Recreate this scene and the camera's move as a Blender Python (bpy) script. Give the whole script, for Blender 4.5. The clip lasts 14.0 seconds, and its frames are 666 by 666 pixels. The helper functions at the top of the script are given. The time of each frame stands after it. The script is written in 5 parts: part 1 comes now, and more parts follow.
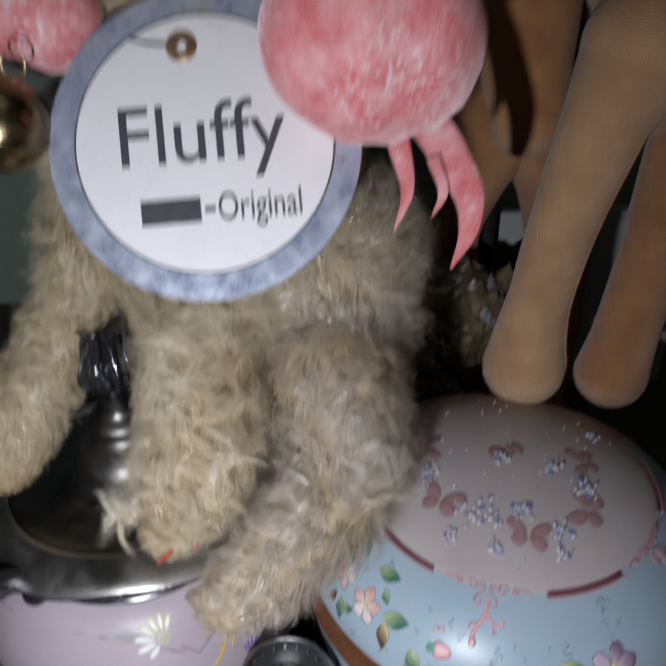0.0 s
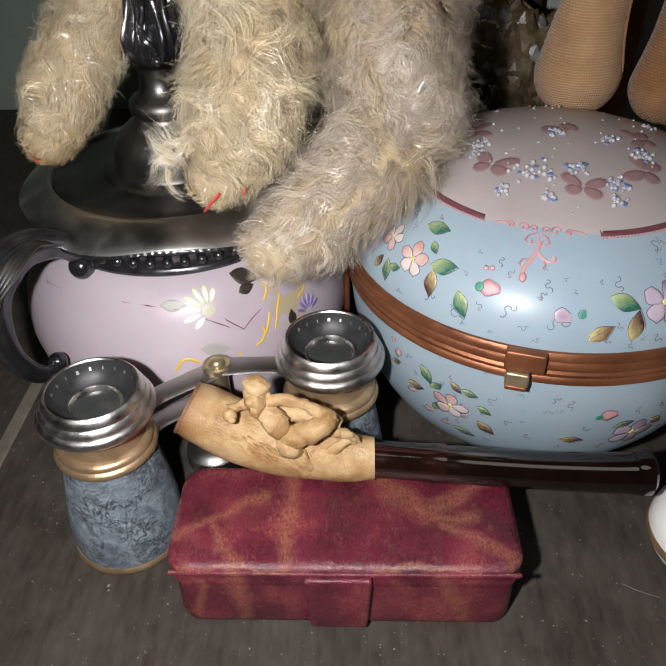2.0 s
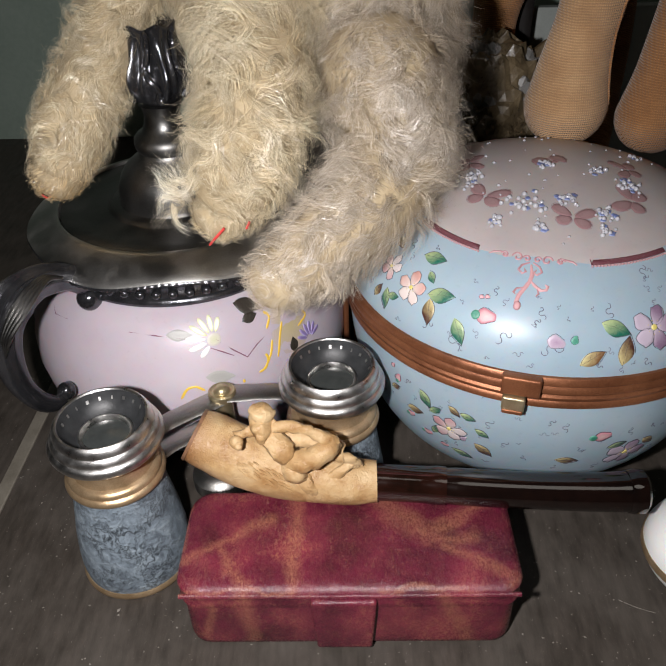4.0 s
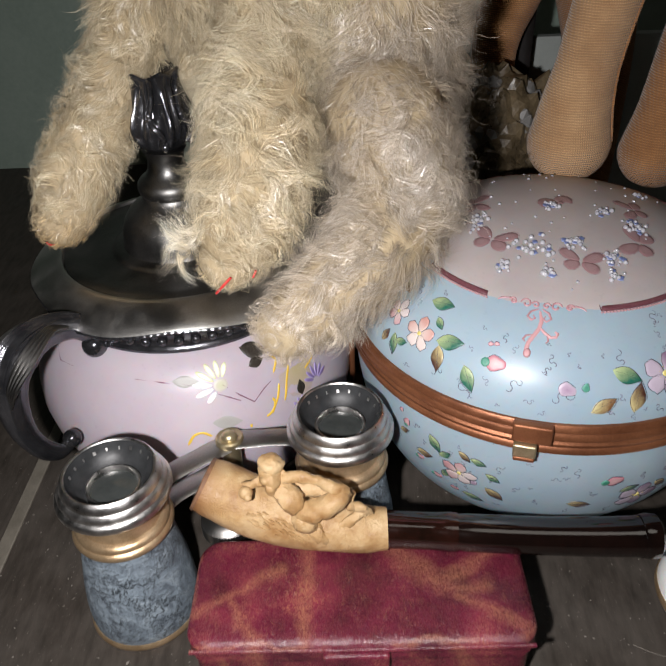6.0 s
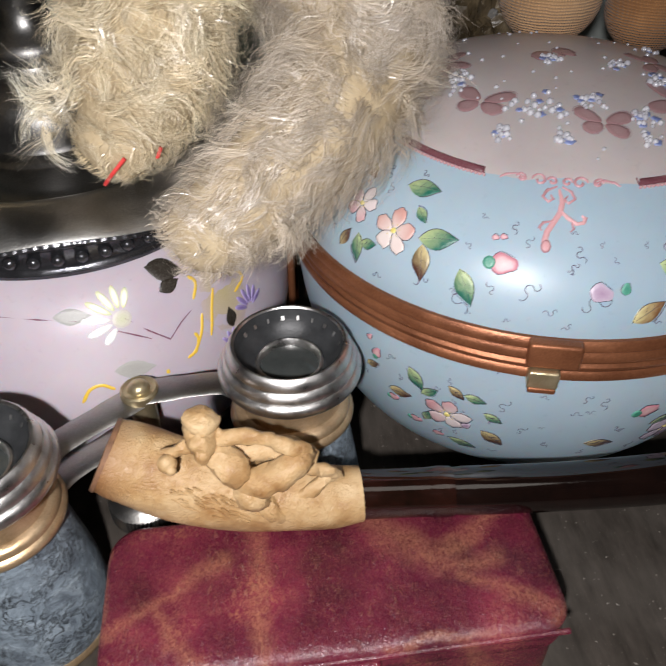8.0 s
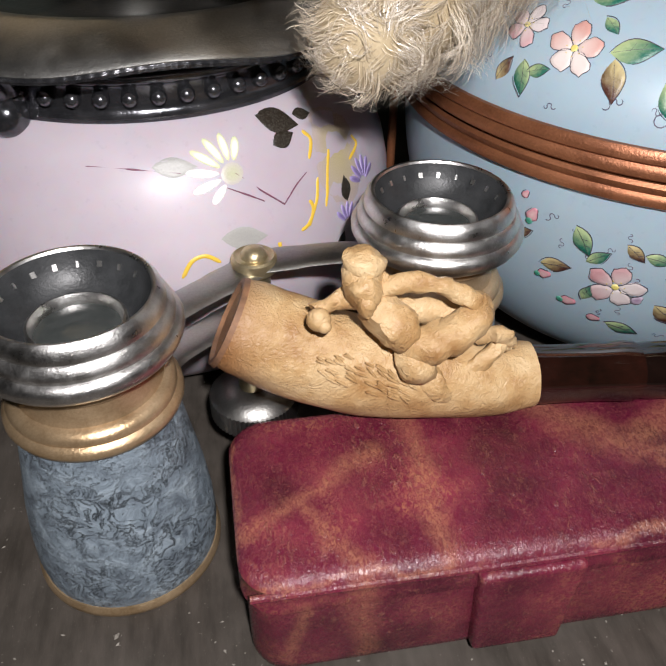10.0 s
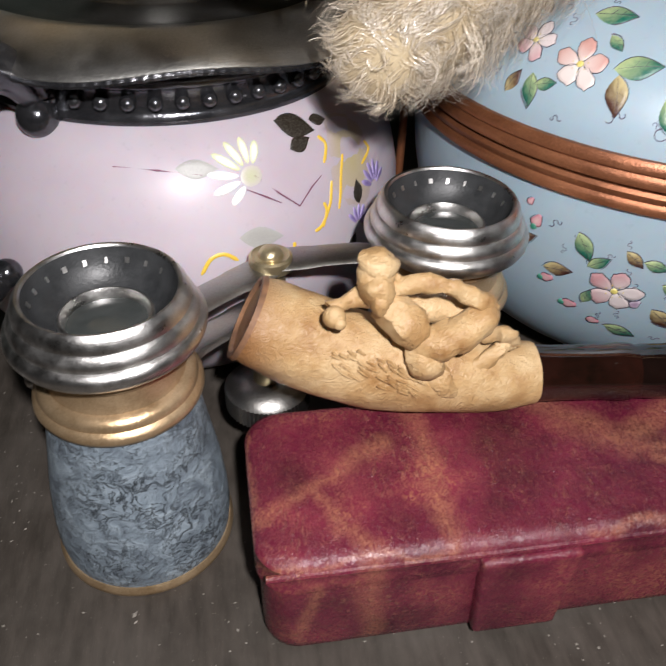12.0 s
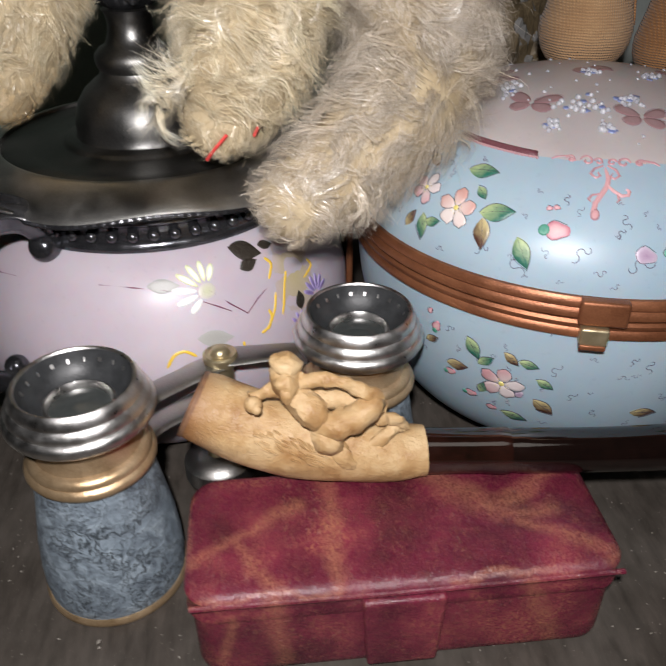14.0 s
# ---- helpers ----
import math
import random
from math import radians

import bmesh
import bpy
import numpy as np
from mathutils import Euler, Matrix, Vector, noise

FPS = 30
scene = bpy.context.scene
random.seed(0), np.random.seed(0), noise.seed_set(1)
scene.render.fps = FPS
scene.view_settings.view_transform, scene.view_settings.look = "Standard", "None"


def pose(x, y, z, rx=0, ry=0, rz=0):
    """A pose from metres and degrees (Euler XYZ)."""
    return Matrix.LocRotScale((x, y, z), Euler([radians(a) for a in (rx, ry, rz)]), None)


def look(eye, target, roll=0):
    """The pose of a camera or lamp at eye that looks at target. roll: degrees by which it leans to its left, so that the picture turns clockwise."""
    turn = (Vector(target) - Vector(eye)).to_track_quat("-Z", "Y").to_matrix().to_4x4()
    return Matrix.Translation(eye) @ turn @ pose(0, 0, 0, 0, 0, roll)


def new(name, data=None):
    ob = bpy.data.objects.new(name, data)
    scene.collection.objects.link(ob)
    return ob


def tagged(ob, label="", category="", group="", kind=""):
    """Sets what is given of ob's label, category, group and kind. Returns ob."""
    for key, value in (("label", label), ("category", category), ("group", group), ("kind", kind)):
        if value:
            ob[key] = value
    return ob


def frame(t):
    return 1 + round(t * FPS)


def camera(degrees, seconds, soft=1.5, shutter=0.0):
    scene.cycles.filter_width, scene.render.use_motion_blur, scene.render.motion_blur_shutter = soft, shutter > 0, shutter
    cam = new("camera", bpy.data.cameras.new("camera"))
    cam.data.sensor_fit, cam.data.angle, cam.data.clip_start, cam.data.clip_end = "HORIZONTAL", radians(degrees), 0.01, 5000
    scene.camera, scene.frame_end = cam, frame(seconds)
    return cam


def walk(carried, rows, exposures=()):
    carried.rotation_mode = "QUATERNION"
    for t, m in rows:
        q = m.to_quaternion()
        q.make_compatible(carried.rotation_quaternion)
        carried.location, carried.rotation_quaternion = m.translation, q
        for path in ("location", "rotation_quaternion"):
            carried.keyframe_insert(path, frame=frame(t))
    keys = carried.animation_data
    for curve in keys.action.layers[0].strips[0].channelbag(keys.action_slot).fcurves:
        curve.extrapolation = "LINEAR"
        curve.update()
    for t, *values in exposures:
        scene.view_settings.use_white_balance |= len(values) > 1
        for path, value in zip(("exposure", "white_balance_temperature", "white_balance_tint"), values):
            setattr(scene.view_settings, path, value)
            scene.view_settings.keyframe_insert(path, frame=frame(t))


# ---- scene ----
cam = camera(49.0, 14.0, soft=1.5, shutter=0.5)
METRES, EYE, TILT, LEAN, TURN = 0.50, 0.352, -31.0, 1.5, 0.0
ROWS = [
    (0.0, 0.0, 0.0, 0.0, 0.0, 0.0, -0.0),
    (0.5, -0.014, 0.077, -0.0874, 1.83, -5.59, -2.02),
    (1.0, -0.0364, 0.081, -0.155, 3.33, -6.99, -2.82),
    (1.5, -0.0351, 0.0289, -0.1934, 1.52, -7.1, -1.24),
    (2.0, -0.0233, -0.0013, -0.2037, 1.38, -6.67, -1.19),
    (2.5, -0.0257, -0.0158, -0.1957, 1.2, -5.53, -0.35),
    (3.0, -0.0253, -0.0232, -0.1961, 1.29, -5.33, -0.61),
    (5.5, -0.0369, -0.0202, -0.1782, 0.13, -4.95, 0.0),
    (6.0, -0.037, -0.0141, -0.1647, 0.64, -4.45, 0.33),
    (6.5, -0.0303, 0.0933, -0.1561, -2.52, -6.77, 2.09),
    (7.0, -0.0365, 0.1411, -0.2085, -5.6, -8.45, 3.34),
    (7.5, -0.0498, 0.145, -0.1976, -7.02, -8.57, 3.17),
    (8.0, -0.0599, 0.1427, -0.2023, -6.67, -8.86, 2.6),
    (8.5, -0.1147, 0.183, -0.2704, -8.5, -7.81, 3.41),
    (9.0, -0.1336, 0.2275, -0.2881, -9.1, -7.84, 3.62),
    (11.5, -0.1775, 0.2014, -0.3014, -8.91, -7.71, 1.62),
    (12.0, -0.1652, 0.2019, -0.2915, -9.14, -7.93, 1.84),
    (12.5, -0.1468, 0.1829, -0.2732, -8.33, -7.03, 1.99),
    (13.0, -0.1662, 0.1015, -0.2643, -7.33, -2.98, 2.14),
    (13.5, -0.1541, 0.0885, -0.261, -7.31, -2.21, 2.41),
    (14.0, -0.103, 0.093, -0.2725, -5.38, -2.16, 1.71),
]
walk(cam, [(t, pose(0, 0, EYE, TILT, LEAN, TURN) @ pose(METRES * x, METRES * y, METRES * z, 90 + pitch, roll, yaw)) for t, x, y, z, yaw, pitch, roll in ROWS],
     exposures=[(0.0, -0.70, 5950, 10), (0.5, -0.70, 6250, 10), (1.0, -0.34, 6450, 10), (1.5, -0.26, 6600, 10), (2.5, -0.13, 6500, 10), (6.5, -0.12, 6500, 10), (7.5, -0.18, 6450, 10), (8.5, -0.12, 6450, 10), (11.5, -0.02, 6450, 10), (12.5, -0.12, 6450, 10), (13.0, -0.36, 6350, 10), (13.5, -0.17, 6450, 10), (14.0, -0.16, 6450, 10)])

# ---- light: the phone's torch beside the lens, and an added dim fill lamp ----
def area_lamp(name, size, watts, eye, target, tint):
    data = bpy.data.lights.new(name, "AREA")
    data.shape, data.size, data.energy, data.color = "DISK", size, watts, tint
    ob = new(name, data)
    ob.matrix_world = look(eye, target)
    return ob


area_lamp("torch_lamp", 0.012, 1.55, (-0.064, -0.05, 0.262), (-0.03, 0.17, 0.06), (1.0, 0.965, 0.965))
area_lamp("fill_lamp", 0.5, 0.75, (0.3, -0.3, 1.45), (0.0, 0.2, 0.0), (1.0, 0.93, 0.84))
world = bpy.data.worlds.new("room_air")
world.use_nodes = True
world.node_tree.nodes["Background"].inputs[0].default_value = (0.5, 0.48, 0.45, 1)
world.node_tree.nodes["Background"].inputs[1].default_value = 0.03
scene.world = world


# ---- materials ----
class Nodes:
    """A small wrapper round one material's node tree."""

    def __init__(self, name):
        self.mat = bpy.data.materials.new(name)
        self.mat.use_nodes = True
        self.tree = self.mat.node_tree
        self.bsdf = self.tree.nodes["Principled BSDF"]

    def add(self, kind, **values):
        n = self.tree.nodes.new(kind)
        for key, value in values.items():
            n.inputs[key.replace("_", " ")].default_value = value
        return n

    def link(self, a, b):
        self.tree.links.new(a, b)

    def coords(self):
        return self.add("ShaderNodeTexCoord").outputs["Object"]

    def noise(self, scale, detail=4.0, rough=0.6, vec=None, distort=0.0):
        n = self.add("ShaderNodeTexNoise", Scale=scale, Detail=detail, Roughness=rough, Distortion=distort)
        self.link(vec or self.coords(), n.inputs["Vector"])
        return n.outputs["Fac"]

    def ramp(self, fac, *stops):
        n = self.tree.nodes.new("ShaderNodeValToRGB")
        ramp = n.color_ramp
        while len(ramp.elements) < len(stops):
            ramp.elements.new(0.5)
        for e, (at, c) in zip(ramp.elements, stops):
            e.position, e.color = at, (*c, 1) if len(c) == 3 else c
        self.link(fac, n.inputs["Fac"])
        return n.outputs["Color"]

    def mix(self, fac, a, b, blend="MIX"):
        n = self.tree.nodes.new("ShaderNodeMix")
        n.data_type, n.blend_type = "RGBA", blend
        for k, v in ((0, fac), (6, a), (7, b)):
            if isinstance(v, (int, float)):
                n.inputs[k].default_value = v
            elif isinstance(v, tuple):
                n.inputs[k].default_value = (*v, 1)
            else:
                self.link(v, n.inputs[k])
        return n.outputs[2]

    def maths(self, op, a, b=0.0, clamp=False):
        n = self.tree.nodes.new("ShaderNodeMath")
        n.operation, n.use_clamp = op, clamp
        for k, v in ((0, a), (1, b)):
            if isinstance(v, (int, float)):
                n.inputs[k].default_value = v
            else:
                self.link(v, n.inputs[k])
        return n.outputs[0]

    def bump(self, height, depth, strength=1.0):
        n = self.add("ShaderNodeBump", Strength=strength, Distance=depth)
        self.link(height, n.inputs["Height"])
        old = [l for l in self.tree.links if l.to_socket == self.bsdf.inputs["Normal"]]
        if old:
            self.link(old[0].from_socket, n.inputs["Normal"])
        self.link(n.outputs[0], self.bsdf.inputs["Normal"])

    def put(self, **values):
        for key, v in values.items():
            s = self.bsdf.inputs[key.replace("_", " ")]
            if isinstance(v, (int, float)):
                s.default_value = v
            elif isinstance(v, tuple):
                s.default_value = (*v, 1)
            else:
                self.link(v, s)
        return self.mat


def worn(name, a, b, rough=(0.3, 0.5), metal=0.0, scale=60, fine=900, depth=0.0001, spec=0.5):
    """A surface of two tones with patches, fine grain and uneven gloss."""
    n = Nodes(name)
    patch, grain = n.noise(scale, 5), n.noise(fine, 3)
    both = n.maths("ADD", n.maths("MULTIPLY", patch, 0.7), n.maths("MULTIPLY", grain, 0.3))
    col = n.ramp(both, (0.32, a), (0.68, b))
    ro = n.ramp(patch, (0.35, (rough[0],) * 3), (0.7, (rough[1],) * 3))
    n.bump(grain, depth)
    return n.put(Base_Color=col, Roughness=ro, Metallic=metal, Specular_IOR_Level=spec)




def table_material():
    n = Nodes("dark_table")
    mapped = n.add("ShaderNodeMapping")
    mapped.inputs["Scale"].default_value = (1.0, 0.22, 1.0)
    n.link(n.coords(), mapped.inputs["Vector"])
    grain = n.noise(260, 5, vec=mapped.outputs[0])
    dust = n.noise(2600, 2)
    film = n.noise(35, 5)
    col = n.ramp(grain, (0.3, (0.032, 0.027, 0.022)), (0.7, (0.068, 0.057, 0.048)))
    col = n.mix(n.ramp(film, (0.42, (0, 0, 0)), (0.75, (0.55,) * 3)), col, (0.098, 0.086, 0.074))
    col = n.mix(n.ramp(dust, (0.68, (0, 0, 0)), (0.76, (0.8,) * 3)), col, (0.20, 0.18, 0.155))
    n.bump(grain, 0.00025)
    return n.put(Base_Color=col, Roughness=n.ramp(film, (0.3, (0.42,) * 3), (0.7, (0.65,) * 3)), Specular_IOR_Level=0.25)


def leather_material():
    """Oxblood calf, rubbed to tan along creases; the case's own axes in metres."""
    n = Nodes("oxblood_leather")
    raw = n.coords()
    warp = n.add("ShaderNodeTexNoise", Scale=70.0, Detail=3.0)
    n.link(raw, warp.inputs["Vector"])
    shift = n.tree.nodes.new("ShaderNodeVectorMath")
    shift.operation = "MULTIPLY_ADD"
    n.link(warp.outputs["Color"], shift.inputs[0])
    shift.inputs[1].default_value, shift.inputs[2].default_value = (0.009,) * 3, (-0.0045,) * 3
    moved = n.tree.nodes.new("ShaderNodeVectorMath")
    n.link(raw, moved.inputs[0])
    n.link(shift.outputs[0], moved.inputs[1])
    sep = n.tree.nodes.new("ShaderNodeSeparateXYZ")
    n.link(moved.outputs[0], sep.inputs[0])
    x, y, z = sep.outputs
    y = n.maths("SUBTRACT", y, n.maths("MULTIPLY", n.maths("SUBTRACT", 0.038, z), 1.0))
    total = None
    # rubbed creases: ends (x, y) and half width
    for ax, ay, bx, by, w in ((-0.0214, 0.022, -0.0205, -0.026, 0.0021), (-0.066, -0.013, -0.0315, 0.0094, 0.0018), (-0.0507, -0.0035, -0.0412, -0.024, 0.0019),
                              (-0.0412, -0.024, -0.0395, -0.058, 0.0026), (0.010, 0.020, 0.0321, 0.000, 0.0036), (0.0321, 0.000, 0.050, -0.001, 0.0026), (0.0384, -0.0043, 0.0600, -0.0200, 0.0022),
                              (0.0322, 0.002, 0.055, 0.014, 0.0024), (0.0353, -0.030, 0.049, -0.062, 0.0022), (-0.064, -0.0262, -0.020, -0.0262, 0.0010), (0.012, -0.0258, 0.042, -0.0258, 0.0013), (0.060, -0.024, 0.065, -0.022, 0.0018), (-0.0655, 0.02, -0.0655, -0.02, 0.0006), (-0.053, -0.034, -0.0565, -0.054, 0.0014)):
        vx, vy = bx - ax, by - ay
        length = vx * vx + vy * vy
        t = n.maths("ADD", n.maths("MULTIPLY", n.maths("SUBTRACT", x, ax), vx / length), n.maths("MULTIPLY", n.maths("SUBTRACT", y, ay), vy / length), True)
        dx = n.maths("SUBTRACT", n.maths("SUBTRACT", x, ax), n.maths("MULTIPLY", t, vx))
        dy = n.maths("SUBTRACT", n.maths("SUBTRACT", y, ay), n.maths("MULTIPLY", t, vy))
        d = n.maths("SQRT", n.maths("ADD", n.maths("MULTIPLY", dx, dx), n.maths("MULTIPLY", dy, dy)))
        f = n.maths("SUBTRACT", 1.0, n.maths("DIVIDE", d, w * 1.9), True)
        total = f if total is None else n.maths("MAXIMUM", total, f)
    fibre = n.add("ShaderNodeMapping")
    fibre.inputs["Rotation"].default_value = (0, 0, 0.5)
    fibre.inputs["Scale"].default_value = (1.0, 0.60, 0.8)
    n.link(raw, fibre.inputs["Vector"])
    wr = n.noise(1300, 4, vec=fibre.outputs[0], distort=1.2)
    blot = n.noise(40, 4, 0.55)
    base = n.ramp(blot, (0.30, (0.042, 0.004, 0.012)), (0.50, (0.118, 0.011, 0.030)), (0.70, (0.215, 0.028, 0.050)))
    mask = n.maths("MULTIPLY", total, n.ramp(wr, (0.36, (0.10,) * 3), (0.60, (0.55,) * 3)), True)
    col = n.mix(mask, base, (0.40, 0.165, 0.09))
    lines = n.noise(520, 4, vec=fibre.outputs[0], distort=1.6)
    col = n.mix(n.ramp(lines, (0.485, (0, 0, 0)), (0.50, (0.42,) * 3), (0.515, (0, 0, 0))), col, (0.36, 0.15, 0.10))
    veins = n.maths("MULTIPLY", n.ramp(n.noise(38, 3), (0.50, (0, 0, 0)), (0.66, (1, 1, 1))), n.ramp(wr, (0.50, (0, 0, 0)), (0.62, (0.6,) * 3)), True)
    col = n.mix(veins, col, (0.42, 0.18, 0.085))
    flake = n.ramp(n.noise(900, 4, distort=2.5), (0.58, (0, 0, 0)), (0.66, (0.30,) * 3))
    col = n.mix(flake, col, (0.30, 0.10, 0.07))
    # creases in the grain, in patches that run different ways, rubbed pale on their ridges
    ridge = None
    for k, (turn, seed) in enumerate(((35, 0.0), (-50, 3.0))):
        m = n.add("ShaderNodeMapping")
        m.inputs["Rotation"].default_value = (0, 0, radians(turn))
        m.inputs["Scale"].default_value = (1.0, 0.38, 1.0)
        m.inputs["Location"].default_value = (seed, seed, 0)
        n.link(raw, m.inputs["Vector"])
        c = n.noise(900, 3, vec=m.outputs[0], distort=0.8)
        area = n.noise(60 + 9 * k, 3, vec=m.outputs[0])
        line = n.maths("MULTIPLY", n.ramp(c, (0.56, (0, 0, 0)), (0.64, (1, 1, 1))), n.ramp(area, (0.52, (0, 0, 0)), (0.66, (1, 1, 1))))
        ridge = line if ridge is None else n.maths("MAXIMUM", ridge, line)
    col = n.mix(n.maths("MULTIPLY", ridge, 0.30), col, (0.44, 0.21, 0.13))
    n.bump(ridge, 0.0004, 0.6)
    n.bump(wr, 0.0004, 0.7)
    n.bump(n.noise(220, 3), 0.0006, 0.5)
    return n.put(Base_Color=col, Roughness=n.ramp(wr, (0.3, (0.20,) * 3), (0.7, (0.36,) * 3)), Specular_IOR_Level=0.6)


def opal(name, a, b, sub=0.25):
    n = Nodes(name)
    soft, fine = n.noise(22, 4), n.noise(420, 3)
    col = n.ramp(soft, (0.3, a), (0.7, b))
    col = n.mix(n.ramp(fine, (0.62, (0, 0, 0)), (0.72, (0.25,) * 3)), col, tuple(v * 0.8 for v in a))
    n.bsdf.inputs["Subsurface Weight"].default_value = sub
    n.bsdf.inputs["Subsurface Scale"].default_value = 0.004
    n.bump(n.noise(160, 3), 0.00008, 0.5)
    return n.put(Base_Color=col, Roughness=n.ramp(soft, (0.3, (0.32,) * 3), (0.7, (0.44,) * 3)), Specular_IOR_Level=0.42)


def painted_enamel():
    """Raised enamel paint whose pigment is laid on by the brush: colour attribute 'pigment'."""
    n = Nodes("enamel_paint")
    a = n.tree.nodes.new("ShaderNodeAttribute")
    a.attribute_name = "pigment"
    grain = n.noise(1800, 3)
    col = n.mix(n.ramp(grain, (0.45, (0, 0, 0)), (0.9, (0.12,) * 3)), a.outputs["Color"], (0.75, 0.72, 0.66))
    n.bump(grain, 0.0001)
    return n.put(Base_Color=col, Roughness=0.4)


def hair_material(name, stops, rough=0.5):
    n = Nodes(name)
    g = n.tree.nodes.new("ShaderNodeNewGeometry")
    a = n.tree.nodes.new("ShaderNodeAttribute")
    a.attribute_name = "pigment"
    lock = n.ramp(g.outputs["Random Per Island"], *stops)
    # the strand colour also holds painted shade towards the roots
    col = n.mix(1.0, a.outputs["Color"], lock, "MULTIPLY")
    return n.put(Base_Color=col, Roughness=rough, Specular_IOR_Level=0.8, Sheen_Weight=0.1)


def knit_material(name, a, b):
    """Stockinette: fine stitches in rows, stained in patches."""
    n = Nodes(name)
    bands = []
    for axis, scale in (("Z", 270), ("X", 300)):
        w = n.add("ShaderNodeTexWave", Scale=scale, Distortion=2.2, Detail=2.0)
        w.inputs["Detail Scale"].default_value = 0.6
        w.bands_direction = axis
        n.link(n.coords(), w.inputs["Vector"])
        bands.append(w.outputs["Fac"])
    stitch = n.maths("MULTIPLY", bands[0], n.maths("ADD", n.maths("MULTIPLY", bands[1], 0.6), 0.4))
    patch, stain = n.noise(48, 5), n.noise(22, 4)
    col = n.ramp(patch, (0.35, a), (0.68, b))
    col = n.mix(n.ramp(stain, (0.50, (0, 0, 0)), (0.75, (0.7,) * 3)), col, tuple(v * 0.55 for v in a))
    # shade between the stitches painted in: their valleys take a darker tone
    col = n.mix(n.ramp(stitch, (0.05, (0.52,) * 3), (0.6, (0, 0, 0))), col, tuple(v * 0.45 for v in a))
    n.bump(stitch, 0.0006)
    return n.put(Base_Color=col, Roughness=0.9, Sheen_Weight=0.2)


def velvet_material():
    n = Nodes("pink_velvet")
    pile, fuzz = n.noise(1500, 4), n.noise(90, 4)
    col = n.ramp(pile, (0.3, (0.56, 0.095, 0.11)), (0.7, (0.76, 0.235, 0.245)))
    # pale fuzz and flecks also paint the velvet's sheen into the colour
    col = n.mix(n.ramp(fuzz, (0.42, (0, 0, 0)), (0.70, (0.7,) * 3)), col, (0.88, 0.56, 0.57))
    sheen_fleck = n.maths("MULTIPLY", n.ramp(n.noise(420, 4), (0.50, (0, 0, 0)), (0.62, (1, 1, 1))), n.ramp(n.noise(34, 3), (0.45, (0, 0, 0)), (0.62, (0.75,) * 3)))
    col = n.mix(sheen_fleck, col, (0.90, 0.78, 0.78))
    n.bump(pile, 0.0004)
    return n.put(Base_Color=col, Roughness=0.7, Sheen_Weight=1.0, Sheen_Roughness=0.35, Sheen_Tint=(1.0, 0.85, 0.85))


def glass_material(name):
    n = Nodes(name)
    return n.put(Base_Color=(0.56, 0.55, 0.53), Roughness=0.15, Transmission_Weight=0.65, IOR=1.5)


M_TABLE = table_material()
M_WALL = worn("green_grey_wall", (0.24, 0.31, 0.26), (0.33, 0.40, 0.345), (0.6, 0.8), scale=9, fine=240)
M_PLAIN = worn("dim_plaster", (0.16, 0.15, 0.13), (0.22, 0.21, 0.19), (0.7, 0.9), scale=4, fine=120)
M_STRIP = worn("pale_strip", (0.14, 0.125, 0.10), (0.22, 0.20, 0.165), (0.4, 0.6), scale=90)
M_LEATHER = leather_material()
M_EGG = opal("blue_opaline", (0.285, 0.375, 0.445), (0.335, 0.425, 0.485))
M_CAP = opal("pink_white_opaline", (0.385, 0.345, 0.345), (0.465, 0.420, 0.412))
M_JAR = opal("pink_opaline", (0.44, 0.375, 0.43), (0.51, 0.45, 0.495))
M_BRASS = worn("copper_brass", (0.120, 0.038, 0.017), (0.32, 0.128, 0.058), (0.32, 0.52), 0.6, 38, 1500)
M_GILT = worn("rubbed_gilt", (0.36, 0.235, 0.12), (0.62, 0.46, 0.29), (0.28, 0.46), 0.75, 90, 1600)
M_SCREW = worn("dull_brass", (0.44, 0.36, 0.21), (0.60, 0.51, 0.33), (0.28, 0.44), 0.85, 140, 1600)
M_SILVER = worn("scratched_silver", (0.42, 0.41, 0.395), (0.74, 0.73, 0.71), (0.27, 0.44), 1.0, 170, 2200, 0.00008)
M_PEWTER = worn("tarnished_silver_plate", (0.26, 0.255, 0.24), (0.44, 0.43, 0.41), (0.30, 0.46), 1.0, 38, 1400, 0.00008)
M_TARNISH = worn("dark_tarnished_silver", (0.10, 0.10, 0.097), (0.23, 0.225, 0.215), (0.32, 0.48), 1.0, 42, 1500, 0.00007)
# paler copy for the rim, with its bright gleam put into the colour
M_LIT_PLATE = worn("worn_lit_silver_plate", (0.40, 0.39, 0.37), (0.62, 0.61, 0.58), (0.28, 0.48), 1.0, 45, 1500, 0.00008)
M_DARK = worn("blackened_silver", (0.05, 0.052, 0.060), (0.13, 0.13, 0.138), (0.14, 0.26), 0.85, 120, 1200, 0.00008)
M_BLACKIN = worn("black_enamelled_metal", (0.014, 0.015, 0.016), (0.04, 0.042, 0.044), (0.35, 0.5), 0.0, 160, 1500)
M_LENS = worn("smoky_lens", (0.03, 0.034, 0.033), (0.055, 0.06, 0.058), (0.05, 0.1), 0.0, 40, 400, 0.00001)
M_CHAR = worn("charred_rim", (0.10, 0.055, 0.035), (0.30, 0.15, 0.075), (0.5, 0.7), 0.0, 130, 900)
M_AMBER = worn("black_amber", (0.0035, 0.0022, 0.002), (0.009, 0.004, 0.003), (0.04, 0.12), 0.0, 45, 300, 0.00002, 1.0)
M_RED_AMBER = worn("dark_red_amber", (0.006, 0.003, 0.002), (0.020, 0.006, 0.004), (0.05, 0.14), 0.0, 90, 400, 0.00002, 1.0)
M_ENAMEL = painted_enamel()
